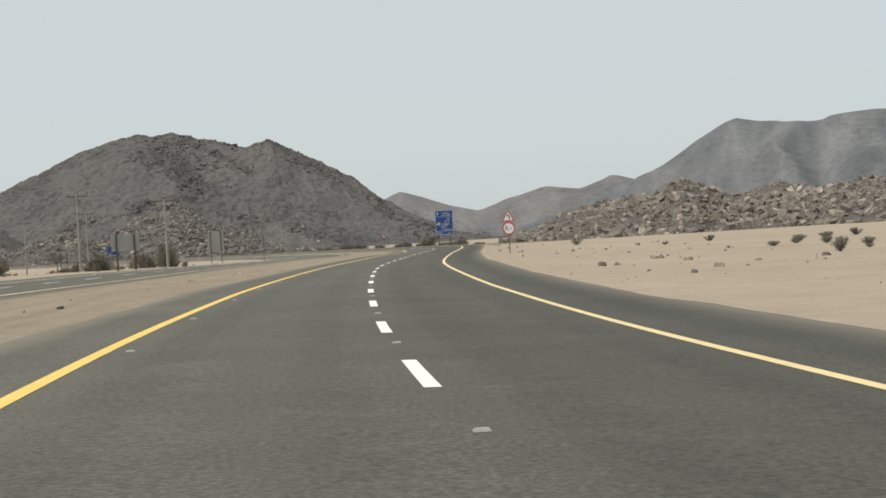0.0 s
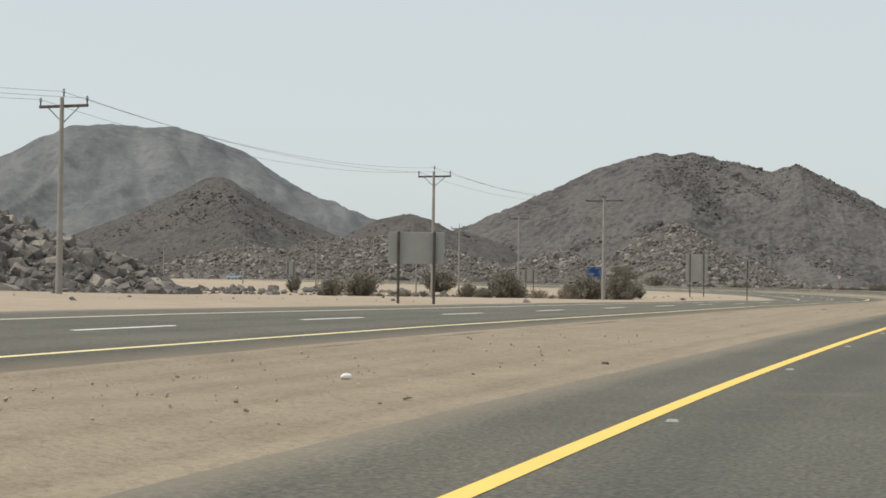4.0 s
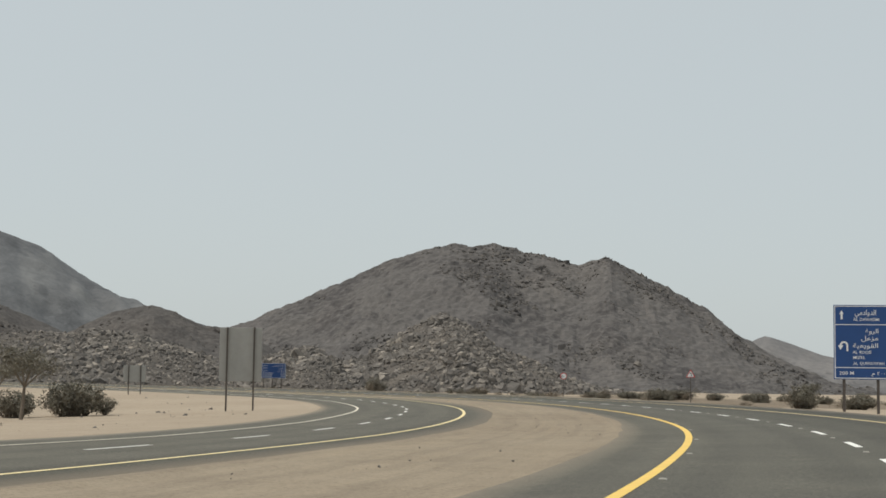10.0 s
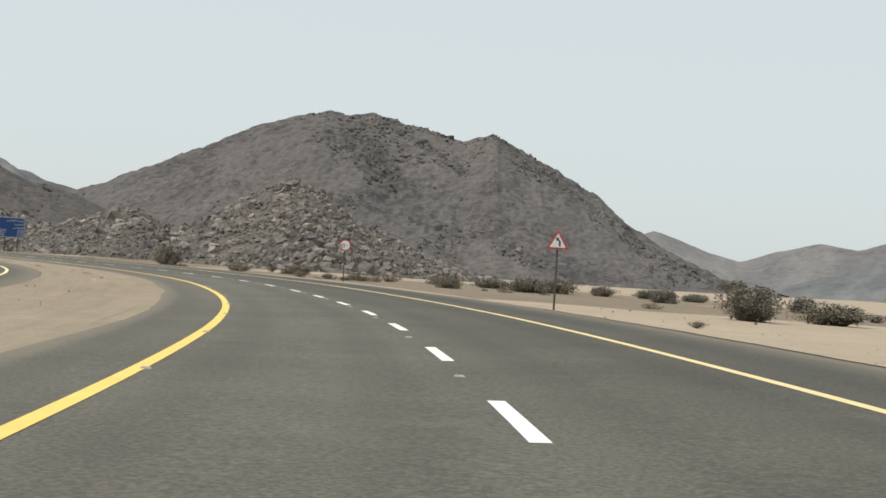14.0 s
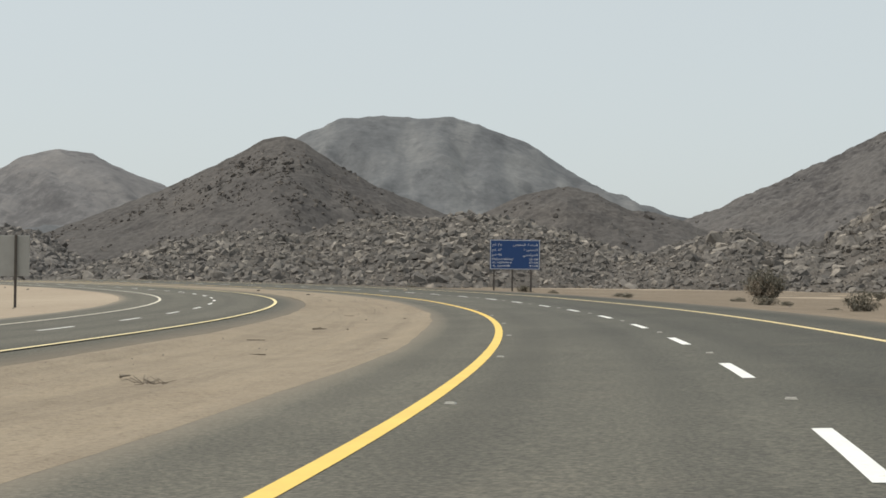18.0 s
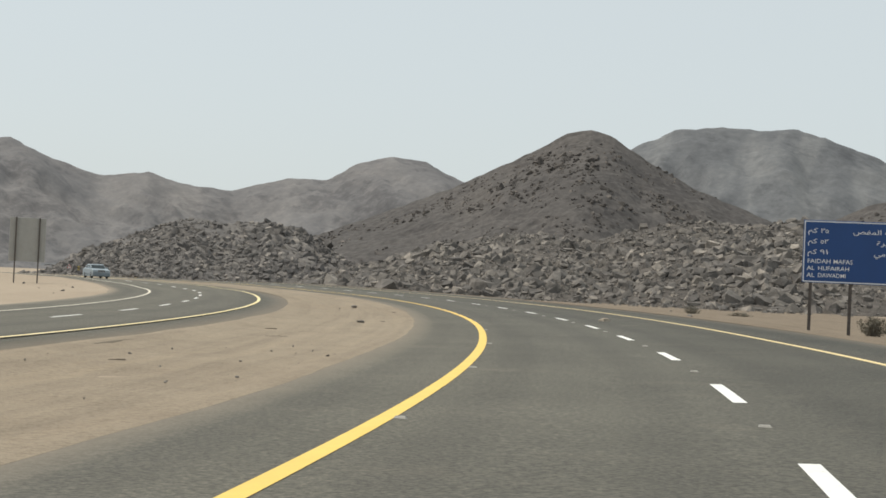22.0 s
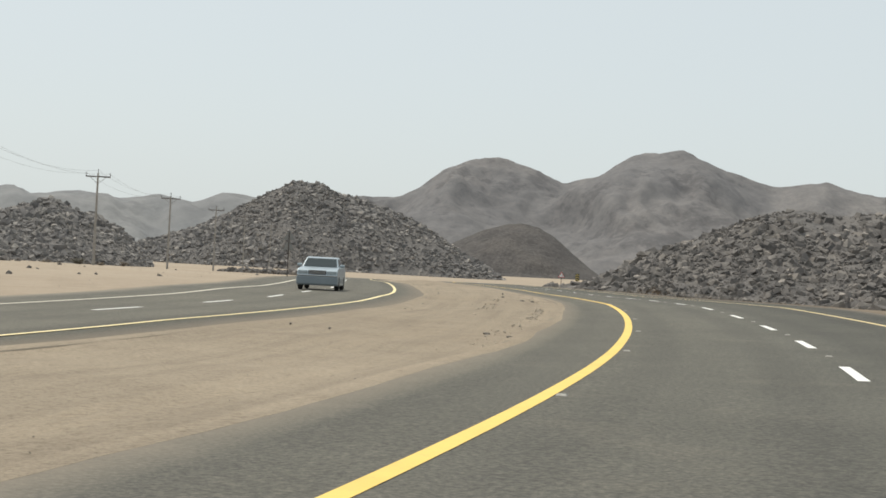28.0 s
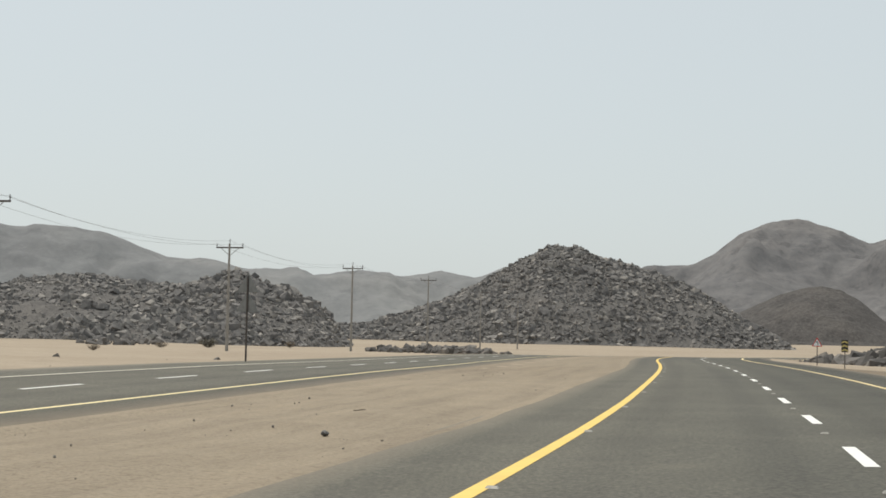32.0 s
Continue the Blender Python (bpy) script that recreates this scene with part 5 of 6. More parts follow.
def utility_pole(x, y, height, turn, strain=False, arm=2.3):
    g = zground(x, y)
    height = height - g
    p = thing("utility_pole", x, y, g, turn, category="utility pole", group="power line poles",
              label="thick angle pole with strain insulators and a short crossarm" if strain else "slender grey power pole with a crossarm and three insulators")
    bm = bmesh.new()
    r = 0.2 if strain else 0.15
    tube(bm, (0, 0, -0.8), (0, 0, height), r, r * 0.55, 14)
    part("shaft", bm, POLE_GREY, p)
    bm = bmesh.new()
    box(bm, 0, -0.12, height - 0.35, arm, 0.1, 0.12, 0.015)
    part("crossarm", bm, RUST_STEEL, p)
    for o in (-1, 1):
        bm = bmesh.new()
        tube(bm, (o * arm * 0.32, -0.12, height - 0.4), (0, -0.08, height - 1.05), 0.025, 0.025, 6)
        part("brace", bm, STEEL, p)
    for o in (-arm / 2 + 0.05, 0, arm / 2 - 0.05):
        bm = bmesh.new()
        base = height + (0.05 if o == 0 else -0.29)
        if strain:
            for d in (-1, 1):
                tube(bm, (o, d * 0.1 - 0.12, base), (o, d * 0.5 - 0.12, base - 0.05), 0.09, 0.09, 10)
        else:
            tube(bm, (o, -0.12, base), (o, -0.12, base + 0.18), 0.03, 0.03, 8)
            for k in range(3):
                tube(bm, (o, -0.12, base + 0.16 + 0.06 * k), (o, -0.12, base + 0.2 + 0.06 * k), 0.075 - 0.012 * k, 0.04, 10)
        part("insulator", bm, PORCELAIN, p)
    return g + height, arm, turn


def span(a, b, sag, wires=3):
    """Hanging wires between two poles; a and b: x, y, top, arm, turn."""
    w = thing("power_wires", (a[0] + b[0]) / 2, (a[1] + b[1]) / 2, (a[2] + b[2]) / 2, 0, label="thin sagging wires strung between two power poles", category="power line", group="wire spans")
    base = w.matrix_world.translation
    for k in range(wires):
        cu = bpy.data.curves.new("wire", "CURVE")
        cu.dimensions, cu.bevel_depth, cu.bevel_resolution = "3D", 0.008, 1
        sp = cu.splines.new("POLY")
        n = 18
        sp.points.add(n)
        o = (-0.45, 0, 0.45)[k]
        lift = 0.25 if k == 1 else -0.05
        pa = Vector((a[0] + o * a[3] * math.cos(radians(a[4])), a[1] + o * a[3] * math.sin(radians(a[4])), a[2] + lift))
        pb = Vector((b[0] + o * b[3] * math.cos(radians(b[4])), b[1] + o * b[3] * math.sin(radians(b[4])), b[2] + lift))
        for i in range(n + 1):
            u = i / n
            q = pa.lerp(pb, u) - base
            sp.points[i].co = (q.x, q.y, q.z - sag * 4 * u * (1 - u), 1)
        cu.materials.append(WIRE)
        ob = new("wire", cu)
        ob.parent = w


LINE_A = [(-43.5, 78, 8.3, 178, 0), (-40.15, 121.5, 8.5, 178, 0), (-39.4, 164.5, 8.5, 178, 0), (-37.0, 203.7, 8.9, 178, 1), (-56.2, 240.4, 8.8, 208, 0), (-75.5, 274.7, 8.8, 208, 0), (-95, 309, 8.9, 210, 0), (-118, 346, 9.1, 214, 0), (-145, 378, 9.1, 220, 0)]
LINE_B = [(-176, 403, 9.6, 240, 0), (-209, 421.5, 9.9, 250, 0), (-251, 435.4, 9.8, 252, 0), (-283.6, 448.6, 9.1, 253, 0), (-324.5, 461.7, 8.95, 253, 0), (-367.5, 475.1, 9.2, 253, 0), (-420, 490, 9.9, 253, 0), (-466, 505, 9.6, 253, 0), (-512, 520, 9.6, 253, 0)]
tops = []
for x, y, h, turn, strain in LINE_A + LINE_B:
    top, arm, tn = utility_pole(x, y, h, turn, bool(strain), 3.3 if strain else 2.4)
    tops.append((x, y, top, arm, tn))
for a, b in zip(tops[:-1], tops[1:]):
    span(a, b, 0.9)

# ================= shrubs =================


def shrub_meshes(seed, dry, spread):
    """Stems and leaf sprays of one shrub, about one metre high and wide."""
    rng = np.random.RandomState(seed)
    sv, sf, lv, lf = [], [], [], []
    tips = []
    for k in range(26):
        a, lean = rng.uniform(0, 6.283), rng.uniform(0.05, 0.95) * spread
        p, d, r = np.array([0.05 * math.cos(a), 0.05 * math.sin(a), -0.05]), np.array([math.cos(a) * lean, math.sin(a) * lean, 1.0]), 0.022
        for i in range(5):
            d = d + rng.normal(0, 0.22, 3) * np.array([1, 1, 0.4])
            q = p + d / np.linalg.norm(d) * rng.uniform(0.16, 0.24)
            side = np.cross(d, [0, 0, 1.0]) + 1e-3
            side /= np.linalg.norm(side)
            up = np.cross(side, d)
            up /= np.linalg.norm(up)
            b = len(sv)
            for c, rad in ((p, r), (q, r * 0.7)):
                for t in range(3):
                    an = 2.094 * t
                    sv.append(c + rad * (side * math.cos(an) + up * math.sin(an)))
            for t in range(3):
                sf.append((b + t, b + (t + 1) % 3, b + 3 + (t + 1) % 3, b + 3 + t))
            p, r = q, r * 0.7
            if i > 0:
                tips.append(p.copy())
    tips = np.array(tips)
    count = 1900 if not dry else 1300
    for k in range(count):
        c = tips[rng.randint(len(tips))] + rng.normal(0, 0.075, 3)
        c[2] = max(c[2], 0.03)
        n = rng.normal(size=3)
        n /= np.linalg.norm(n)
        u = np.cross(n, rng.normal(size=3))
        u /= np.linalg.norm(u)
        w = np.cross(n, u)
        ln, wd = rng.uniform(0.03, 0.08), rng.uniform(0.012, 0.03)
        b = len(lv)
        lv += [c - u * ln, c + w * wd, c + u * ln, c - w * wd]
        lf.append((b, b + 1, b + 2, b + 3))
    return mesh_of("branchwork", sv, sf, TWIG), mesh_of("crown", lv, lf, LEAF_DRY if dry else LEAF)


SHRUBS = [shrub_meshes(k, k % 3 == 2, 1.0 if k % 2 else 1.35) for k in range(7)]
rng_b = np.random.RandomState(5)


def shrub(x, y, w, h, kind=None):
    kind = rng_b.randint(0, 7) if kind is None else kind
    if -23.5 < float(beside([x], [y])[1][0]) < 9.5:
        return
    g = zground(x, y)
    e = thing("shrub", x, y, g, rng_b.uniform(0, 360), category="shrub", group="desert shrubs",
              label=("dry brown low desert shrub on sand" if kind % 3 == 2 else "grey-green bushy desert shrub on sand") if h < 1.6 else "large dark grey-green desert bush on sand")
    e.scale = (w * 0.72, w * 0.72, h * 0.98)
    for name, me in zip(("branchwork", "crown"), SHRUBS[kind]):
        part_mesh(name, me, e)
    if h > 1.3:
        for k in range(3 if h > 2 else 2):
            for name, me in zip(("branchwork", "crown"), SHRUBS[(kind + k + 1) % 7]):
                ob = part_mesh(name, me, e)
                a = k * 2.2 + kind
                ob.location = (0.28 * math.cos(a), 0.28 * math.sin(a), 0.0)
                ob.rotation_euler = (0.12 * math.cos(a), 0.12 * math.sin(a), a)
                ob.scale = (0.85, 0.85, 0.9 - 0.12 * k)


for b in ((-60.9, 196.7, 2.5, 1.7), (-59.9, 201.1, 2.9, 2.6), (-108.6, 289.3, 2.2, 2.6), (-47.3, 195.5, 1.5, 1.35), (-64.8, 217.6, 1.3, 0.7), (-46.6, 198.8, 1.7, 1.1),
          (-46.1, 203.0, 2.8, 2.5), (-47.7, 211.7, 1.7, 1.4), (-45.7, 212.1, 2.3, 1.3), (-94.5, 319.1, 4.6, 3.8), (-42.9, 211.1, 1.5, 1.1), (-43.8, 217.8, 2.0, 2.0), (-47.5, 239.4, 3.3, 2.9),
          (-42.6, 234.2, 2.8, 3.0), (-50.8, 196.3, 0.7, 0.4), (-44, 206, 1.6, 1.0), (-52, 225, 2.4, 1.9), (-58, 232, 2.0, 1.5), (-66, 228, 1.8, 1.2), (-75, 236, 2.2, 1.4), (-55, 214, 1.2, 0.7), (-48, 186, 0.8, 0.5), (-53, 182, 0.6, 0.35),
          (-15.4, 297.6, 0.7, 0.55), (-13.9, 293.8, 0.75, 0.5), (-27.3, 432.1, 4.7, 2.2), (-23.9, 438.0, 5.4, 2.0), (-18.0, 440.0, 3.2, 1.5), (-3.1, 337.4, 3.4, 2.3), (2.6, 346.2, 4.3, 1.5),
          (-9.5, 355.3, 1.5, 0.6), (-6.5, 304.4, 0.65, 0.3), (7.8, 327.7, 2.3, 0.9), (8.8, 372.8, 1.7, 0.8), (-33, 440, 3.6, 1.6), (-39, 436, 3.0, 1.5), (-45, 432, 2.8, 1.3), (-12, 445, 3.4, 1.6), (-6, 448, 3.0, 1.4),
          (-84.8, 459.5, 3.6, 3.3), (-49.7, 380.3, 1.4, 1.2), (-79.7, 483.1, 1.9, 1.0), (-76.5, 488.2, 1.7, 1.1), (-63.3, 455.0, 3.8, 1.9), (-41.8, 369.1, 0.75, 0.4), (-46.6, 399.9, 0.9, 0.5),
          (-45.5, 400.7, 1.5, 0.9), (-44.0, 402.0, 1.35, 0.7), (-43.3, 405.2, 2.2, 1.1), (-42.6, 411.5, 1.8, 1.1), (-53.2, 367.2, 0.9, 0.3), (-51.7, 382.3, 0.65, 0.3), (-80.7, 394.8, 1.2, 0.5), (-60, 398, 0.9, 0.45), (-68, 410, 1.0, 0.5),
          (-94.0, 410.2, 0.6, 0.45), (-85.6, 402.7, 1.1, 0.5), (-92.2, 421.0, 1.2, 1.0), (-97.1, 430.3, 1.4, 0.5), (-88.9, 420.4, 0.9, 0.6), (-75.7, 406.9, 1.6, 0.7), (-90.0, 422.5, 0.9, 0.5),
          (21.3, 81.3, 0.95, 0.8), (29.0, 124.2, 0.95, 0.5), (30.2, 119.2, 1.0, 0.55), (28.1, 100.1, 1.0, 0.5), (16.8, 189.8, 1.4, 1.1), (26.0, 92.4, 0.45, 0.3), (24, 110, 0.8, 0.4), (33, 140, 1.1, 0.6), (38, 150, 1.3, 0.6), (22, 150, 0.7, 0.4), (30, 170, 1.2, 0.7), (45, 165, 1.4, 0.8),
          (-47.6, 261.0, 3.3, 2.3), (-50.2, 258.0, 2.5, 1.7), (-46.4, 263.0, 1.6, 1.0), (-130.6, 460.5, 1.0, 0.9), (-128.1, 463.5, 1.6, 0.6),
          (-404, 458, 2.5, 1.2), (-396.5, 452.1, 1.6, 0.8), (-440, 470, 1.6, 1.0), (-310, 452, 0.8, 0.5)):
    shrub(*b)
for k in range(13):
    s_b, l_b = rng_b.uniform(196, 246), -rng_b.uniform(28, 62)
    q = road_place(s_b, l_b)
    wide = 0.6 + 1.4 * rng_b.uniform() ** 1.6
    shrub(q[0], q[1], wide, wide * rng_b.uniform(0.5, 0.95))
for k in range(22):
    u = rng_b.uniform(0, 1)
    wide = 0.9 + 1.8 * rng_b.uniform() ** 2
    shrub(-60 + 85 * u + rng_b.normal(0, 2), 405 + 12 * u + rng_b.normal(0, 9), wide, wide * rng_b.uniform(0.45, 0.8))


def acacia(x, y, height, width, seed, label):
    """A small desert tree: forked leaning trunk, limbs and a flat ragged crown of small leaves."""
    rng = np.random.RandomState(seed)
    e = thing("tree", x, y, zground(x, y), rng.uniform(0, 360), label=label, category="tree")
    bm = bmesh.new()
    fork = Vector((rng.uniform(-0.15, 0.15), rng.uniform(-0.15, 0.15), height * 0.42))
    tube(bm, (0, 0, -0.2), fork * 0.5 + Vector((0.05, 0.02, 0)), 0.13, 0.1, 8)
    tube(bm, fork * 0.5 + Vector((0.05, 0.02, 0)), fork, 0.1, 0.085, 8)
    part("trunk", bm, TWIG, e)
    tips = []
    for k in range(7):
        a = 6.283 * k / 7 + rng.uniform(-0.3, 0.3)
        r = width * rng.uniform(0.18, 0.42)
        mid = fork + Vector((math.cos(a) * r * 0.5, math.sin(a) * r * 0.5, height * rng.uniform(0.14, 0.22)))
        tip = fork + Vector((math.cos(a) * r, math.sin(a) * r, height * rng.uniform(0.28, 0.48)))
        bm = bmesh.new()
        tube(bm, fork, mid, 0.06, 0.04, 6)
        tube(bm, mid, tip, 0.04, 0.015, 6)
        part("limb", bm, TWIG, e)
        tips += [tip, mid.lerp(tip, 0.6)]
    lv, lf = [], []
    for k in range(2600):
        t = tips[rng.randint(len(tips))]
        c = np.array(t) + rng.normal(0, 1, 3) * np.array([width * 0.1, width * 0.1, height * 0.065])
        n = rng.normal(size=3)
        u = np.cross(n, rng.normal(size=3))
        u /= np.linalg.norm(u)
        w = np.cross(n / np.linalg.norm(n), u)
        ln, wd = rng.uniform(0.05, 0.13), rng.uniform(0.02, 0.05)
        b = len(lv)
        lv += [c - u * ln, c + w * wd, c + u * ln, c - w * wd]
        lf.append((b, b + 1, b + 2, b + 3))
    part_mesh("crown", mesh_of("crown", lv, lf, LEAF), e, "thin grey-green crown")


acacia(-77.1, 303.4, 4.1, 4.6, 3, "small flat-topped desert tree on sand beyond the shrubs")
acacia(-46.0, 251.5, 4.4, 3.6, 5, "small grey-green desert tree on sand beside large bushes")
acacia(-2.6, 420.0, 3.6, 4.4, 8, "small leaning desert tree among shrubs")

# ================= loose stones and litter =================


def stone_patch(name, label, places, sizes, seed, mat):
    rng = np.random.RandomState(seed)
    ob = new(name, joined_rocks(name, places, sizes, rng, SMALL, mat))
    return tagged(ob, label, "stones", kind="stuff")


PALE_STONE = rock_material("pale_stone", (0.28, 0.235, 0.185), (0.4, 0.345, 0.275), (0.54, 0.485, 0.41), 4.0, 0.02)


def scatter(n, seed, s0, s1, l0, l1, lo, hi):
    rng = np.random.RandomState(seed)
    s = rng.uniform(s0, s1, n)
    lat = rng.uniform(l0, l1, n)
    keep = fractal(s, lat * 3, 14, seed, 3) > -0.25
    p = road_place(s[keep], lat[keep])
    p[:, 2] = ground_z(p[:, 0], p[:, 1]) + 0.004
    return p, lo * (hi / lo) ** (rng.uniform(0, 1, len(p)) ** 3.6)


p1, z1_ = scatter(2600, 3, 20, 640, -10.2, -4.6, 0.005, 0.034)
stone_patch("median_stones", "small stones scattered over the sandy median", p1, z1_, 4, ROCK_BROWN)
p1, z1_ = scatter(1500, 5, 0, 620, 8, 30, 0.02, 0.25)
stone_patch("verge_stones", "small stones scattered over the sandy verge", p1, z1_, 6, ROCK_BROWN)
p1, z1_ = scatter(750, 7, 60, 620, -45, -22.5, 0.02, 0.2)
stone_patch("verge_stones", "small stones scattered over the far sandy verge", p1, z1_, 8, ROCK_BROWN)


p1, z1_ = scatter(420, 21, 504, 556, -5.35, -4.65, 0.006, 0.04)
stone_patch("clods", "row of dry clods and gravel pushed up along the median", p1, z1_, 22, PALE_STONE)
p1, z1_ = scatter(460, 29, 521, 531.5, -5.2, -4.9, 0.008, 0.05)
stone_patch("clods", "dense row of pale dry clods along the median edge", p1, z1_, 30, PALE_STONE)
p1, z1_ = scatter(170, 33, 522, 545, -7.0, -6.6, 0.006, 0.045)
stone_patch("clods", "thin row of clods in an old wheel track", p1, z1_, 34, PALE_STONE)
p1, z1_ = scatter(800, 23, 118, 160, -9.6, -5.4, 0.006, 0.032)
stone_patch("clods", "loose gravel and clods on the sandy median", p1, z1_, 24, PALE_STONE)
p1, z1_ = scatter(500, 25, 66, 100, -9.4, -5.6, 0.006, 0.03)
stone_patch("clods", "loose gravel and clods on the sandy median", p1, z1_, 26, PALE_STONE)


def rock_patch(label, cx, cy, rx, ry, n, size, seed, mat, high=0.0):
    """A low spread of blocks on the plain, the larger ones single."""
    rng = np.random.RandomState(seed)
    base = thing("rock_patch", cx, cy, zground(cx, cy), 0, label=label, category="rocks")
    a, r = rng.uniform(0, 6.283, n), np.sqrt(rng.uniform(0, 1, n))
    x, y = cx + rx * r * np.cos(a), cy + ry * r * np.sin(a)
    p = np.stack([x, y, ground_z(x, y) + high * (1 - r)], -1)
    s = size * 0.55 * np.exp(rng.normal(0, 0.55, n))
    s = np.clip(s, size * 0.2, size * 1.5)
    bpy.context.view_layer.update()
    boulders_on(base, p, s, rng, mat)


rock_patch("low spread of grey blocks beside the power line", -368, 484, 22, 7, 170, 0.55, 31, ROCK_DARK, 0.5)
rock_patch("low spread of grey blocks on the plain", -405, 492, 22, 7, 120, 0.6, 32, ROCK_BROWN, 0.3)
rock_patch("scattered blocks before the rocky hill", -436, 444, 24, 6, 90, 0.6, 33, ROCK_DARK, 0.2)
rock_patch("tan rubble mound beside the road", -292, 513, 9, 5, 220, 0.3, 34, ROCK_BROWN, 1.1)
rock_patch("tan rubble along the foot of the boulder heap", -325, 536, 30, 7, 260, 0.4, 35, ROCK_BROWN, 0.4)
rock_patch("scattered blocks at the foot of the slope", -205, 540, 45, 12, 200, 0.45, 36, ROCK_BROWN, 0.2)
rock_patch("grey blocks between the shrubs", -95, 262, 26, 18, 120, 0.5, 37, ROCK_BROWN, 0.2)
rock_patch("grey blocks before the long boulder slope", -120, 300, 34, 14, 150, 0.55, 38, ROCK_DARK, 0.3)

DARK_STONES = [mesh_of("stone", v, f, ROCK_BROWN) for v, f in BIG[3:6]]
bm_t = [mesh_of("stone", v, f, PALE_STONE) for v, f in BIG[:3]]
for k, (x, y, w) in enumerate(((10.9, 60.5, 0.42), (11.9, 84.7, 0.8), (12.3, 76.5, 0.5), (14.5, 70, 0.3), (13.5, 92, 0.35), (-336.9, 554.4, 1.1), (-93, 404, 0.35))):
    ob = new("stone", bm_t[k % 3])
    ob.matrix_world = Matrix.Translation((x, y, zground(x, y) + 0.1 * w)) @ Matrix.Rotation(k * 1.3, 4, "Z") @ Matrix.Diagonal((w * 0.5, w * 0.5, w * 0.5, 1))
    tagged(ob, "pale single stone lying on the sand", "stone", "pale stones")


def stick(s, lat, length, turn, thick, seed):
    x, y, _ = road_place(s, lat)
    rng = np.random.RandomState(seed)
    bm = bmesh.new()
    p = Vector((-length / 2, 0, thick * 0.6))
    for k in range(4):
        q = p + Vector((length / 4, rng.uniform(-0.06, 0.06) * length, rng.uniform(-0.1, 0.25) * thick))
        tube(bm, p, q, thick * (1 - 0.15 * k), thick * (0.85 - 0.15 * k), 6)
        if k in (1, 2):
            tube(bm, p, p + Vector((length * 0.18, rng.choice((-1, 1)) * length * 0.14, thick * rng.uniform(0.5, 2))), thick * 0.5, thick * 0.25, 5)
        p = q
    me = bpy.data.meshes.new("stick")
    bm.to_mesh(me)
    bm.free()
    me.materials.append(TWIG)
    ob = new("stick", me)
    ob.matrix_world = pose(x, y, zground(x, y) + 0.01, 0, 0, turn)
    tagged(ob, "dead dry branch lying on the sandy median", "branch", "litter on the median")


for k, (at, lat, ln, th) in enumerate(((349.6, -7.0, 0.42, 0.025), (342.6, -7.6, 0.4, 0.014), (344.6, -4.45, 0.24, 0.012), (330.0, -7.05, 0.4, 0.02), (318.5, -4.7, 0.3, 0.014), (365.5, -7.1, 0.4, 0.012),
                                     (409.1, -6.95, 0.5, 0.016), (414.7, -7.8, 0.35, 0.014), (438.5, -4.65, 0.85, 0.02), (138.0, -7.2, 0.26, 0.02), (133.1, -6.85, 0.16, 0.016), (62.5, -6.15, 0.3, 0.016),
                                     (82.7, -5.1, 0.18, 0.014), (572.1, -6.5, 0.35, 0.012), (425.4, -5.2, 0.3, 0.012), (336.0, -6.4, 0.3, 0.012), (383.0, -6.6, 0.3, 0.012), (397.0, -7.4, 0.3, 0.012))):
    stick(at, lat, ln, 37 * k + 10, th, k)


def dead_tuft(s, lat, size, seed):
    """A tangle of dead twigs lying on the sand."""
    x, y, _ = road_place(s, lat)
    rng = np.random.RandomState(seed)
    bm = bmesh.new()
    for k in range(26):
        a, lift = rng.uniform(0, 6.283), rng.uniform(0.0, 0.5)
        p = Vector((rng.normal(0, 0.25), rng.normal(0, 0.12), 0.03)) * size
        q = p + Vector((math.cos(a), math.sin(a), lift)) * size * rng.uniform(0.2, 0.45)
        tube(bm, p, q, 0.012 * size, 0.005 * size, 4)
    me = bpy.data.meshes.new("dead_tuft")
    bm.to_mesh(me)
    bm.free()
    me.materials.append(TWIG)
    ob = new("dead_tuft", me)
    ob.matrix_world = pose(x, y, zground(x, y) + 0.01, 0, 0, rng.uniform(0, 360))
    tagged(ob, "tangle of dead twigs lying on the sandy median", "dry plant", "litter on the median")


for k, (at, lat, size) in enumerate(((328.6, -6.3, 0.5), (308.1, -4.45, 0.42), (361.5, -5.05, 0.2), (532.9, -6.7, 0.25), (344.0, -4.9, 0.2))):
    dead_tuft(at, lat, size, 60 + k)


def litter(s, lat, size, color, label, turn):
    x, y, _ = road_place(s, lat)
    bm = bmesh.new()
    r = bmesh.ops.create_icosphere(bm, subdivisions=2, radius=size / 2)
    for v in r["verts"]:
        n = noise.noise(v.co * 14 + Vector((x, y, 0)))
        v.co = Vector((v.co.x * 1.2, v.co.y * 0.8, v.co.z * 0.6)) * (1 + 0.35 * n)
    me = bpy.data.meshes.new("litter")
    bm.to_mesh(me)
    bm.free()
    me.materials.append(plain("litter_" + label.split()[1], color, 0.5, 0, 0.15, 20))
    ob = new("litter", me)
    ob.matrix_world = pose(x, y, zground(x, y) + size * 0.22, 0, 0, turn)
    tagged(ob, label, "litter", "litter on the median")


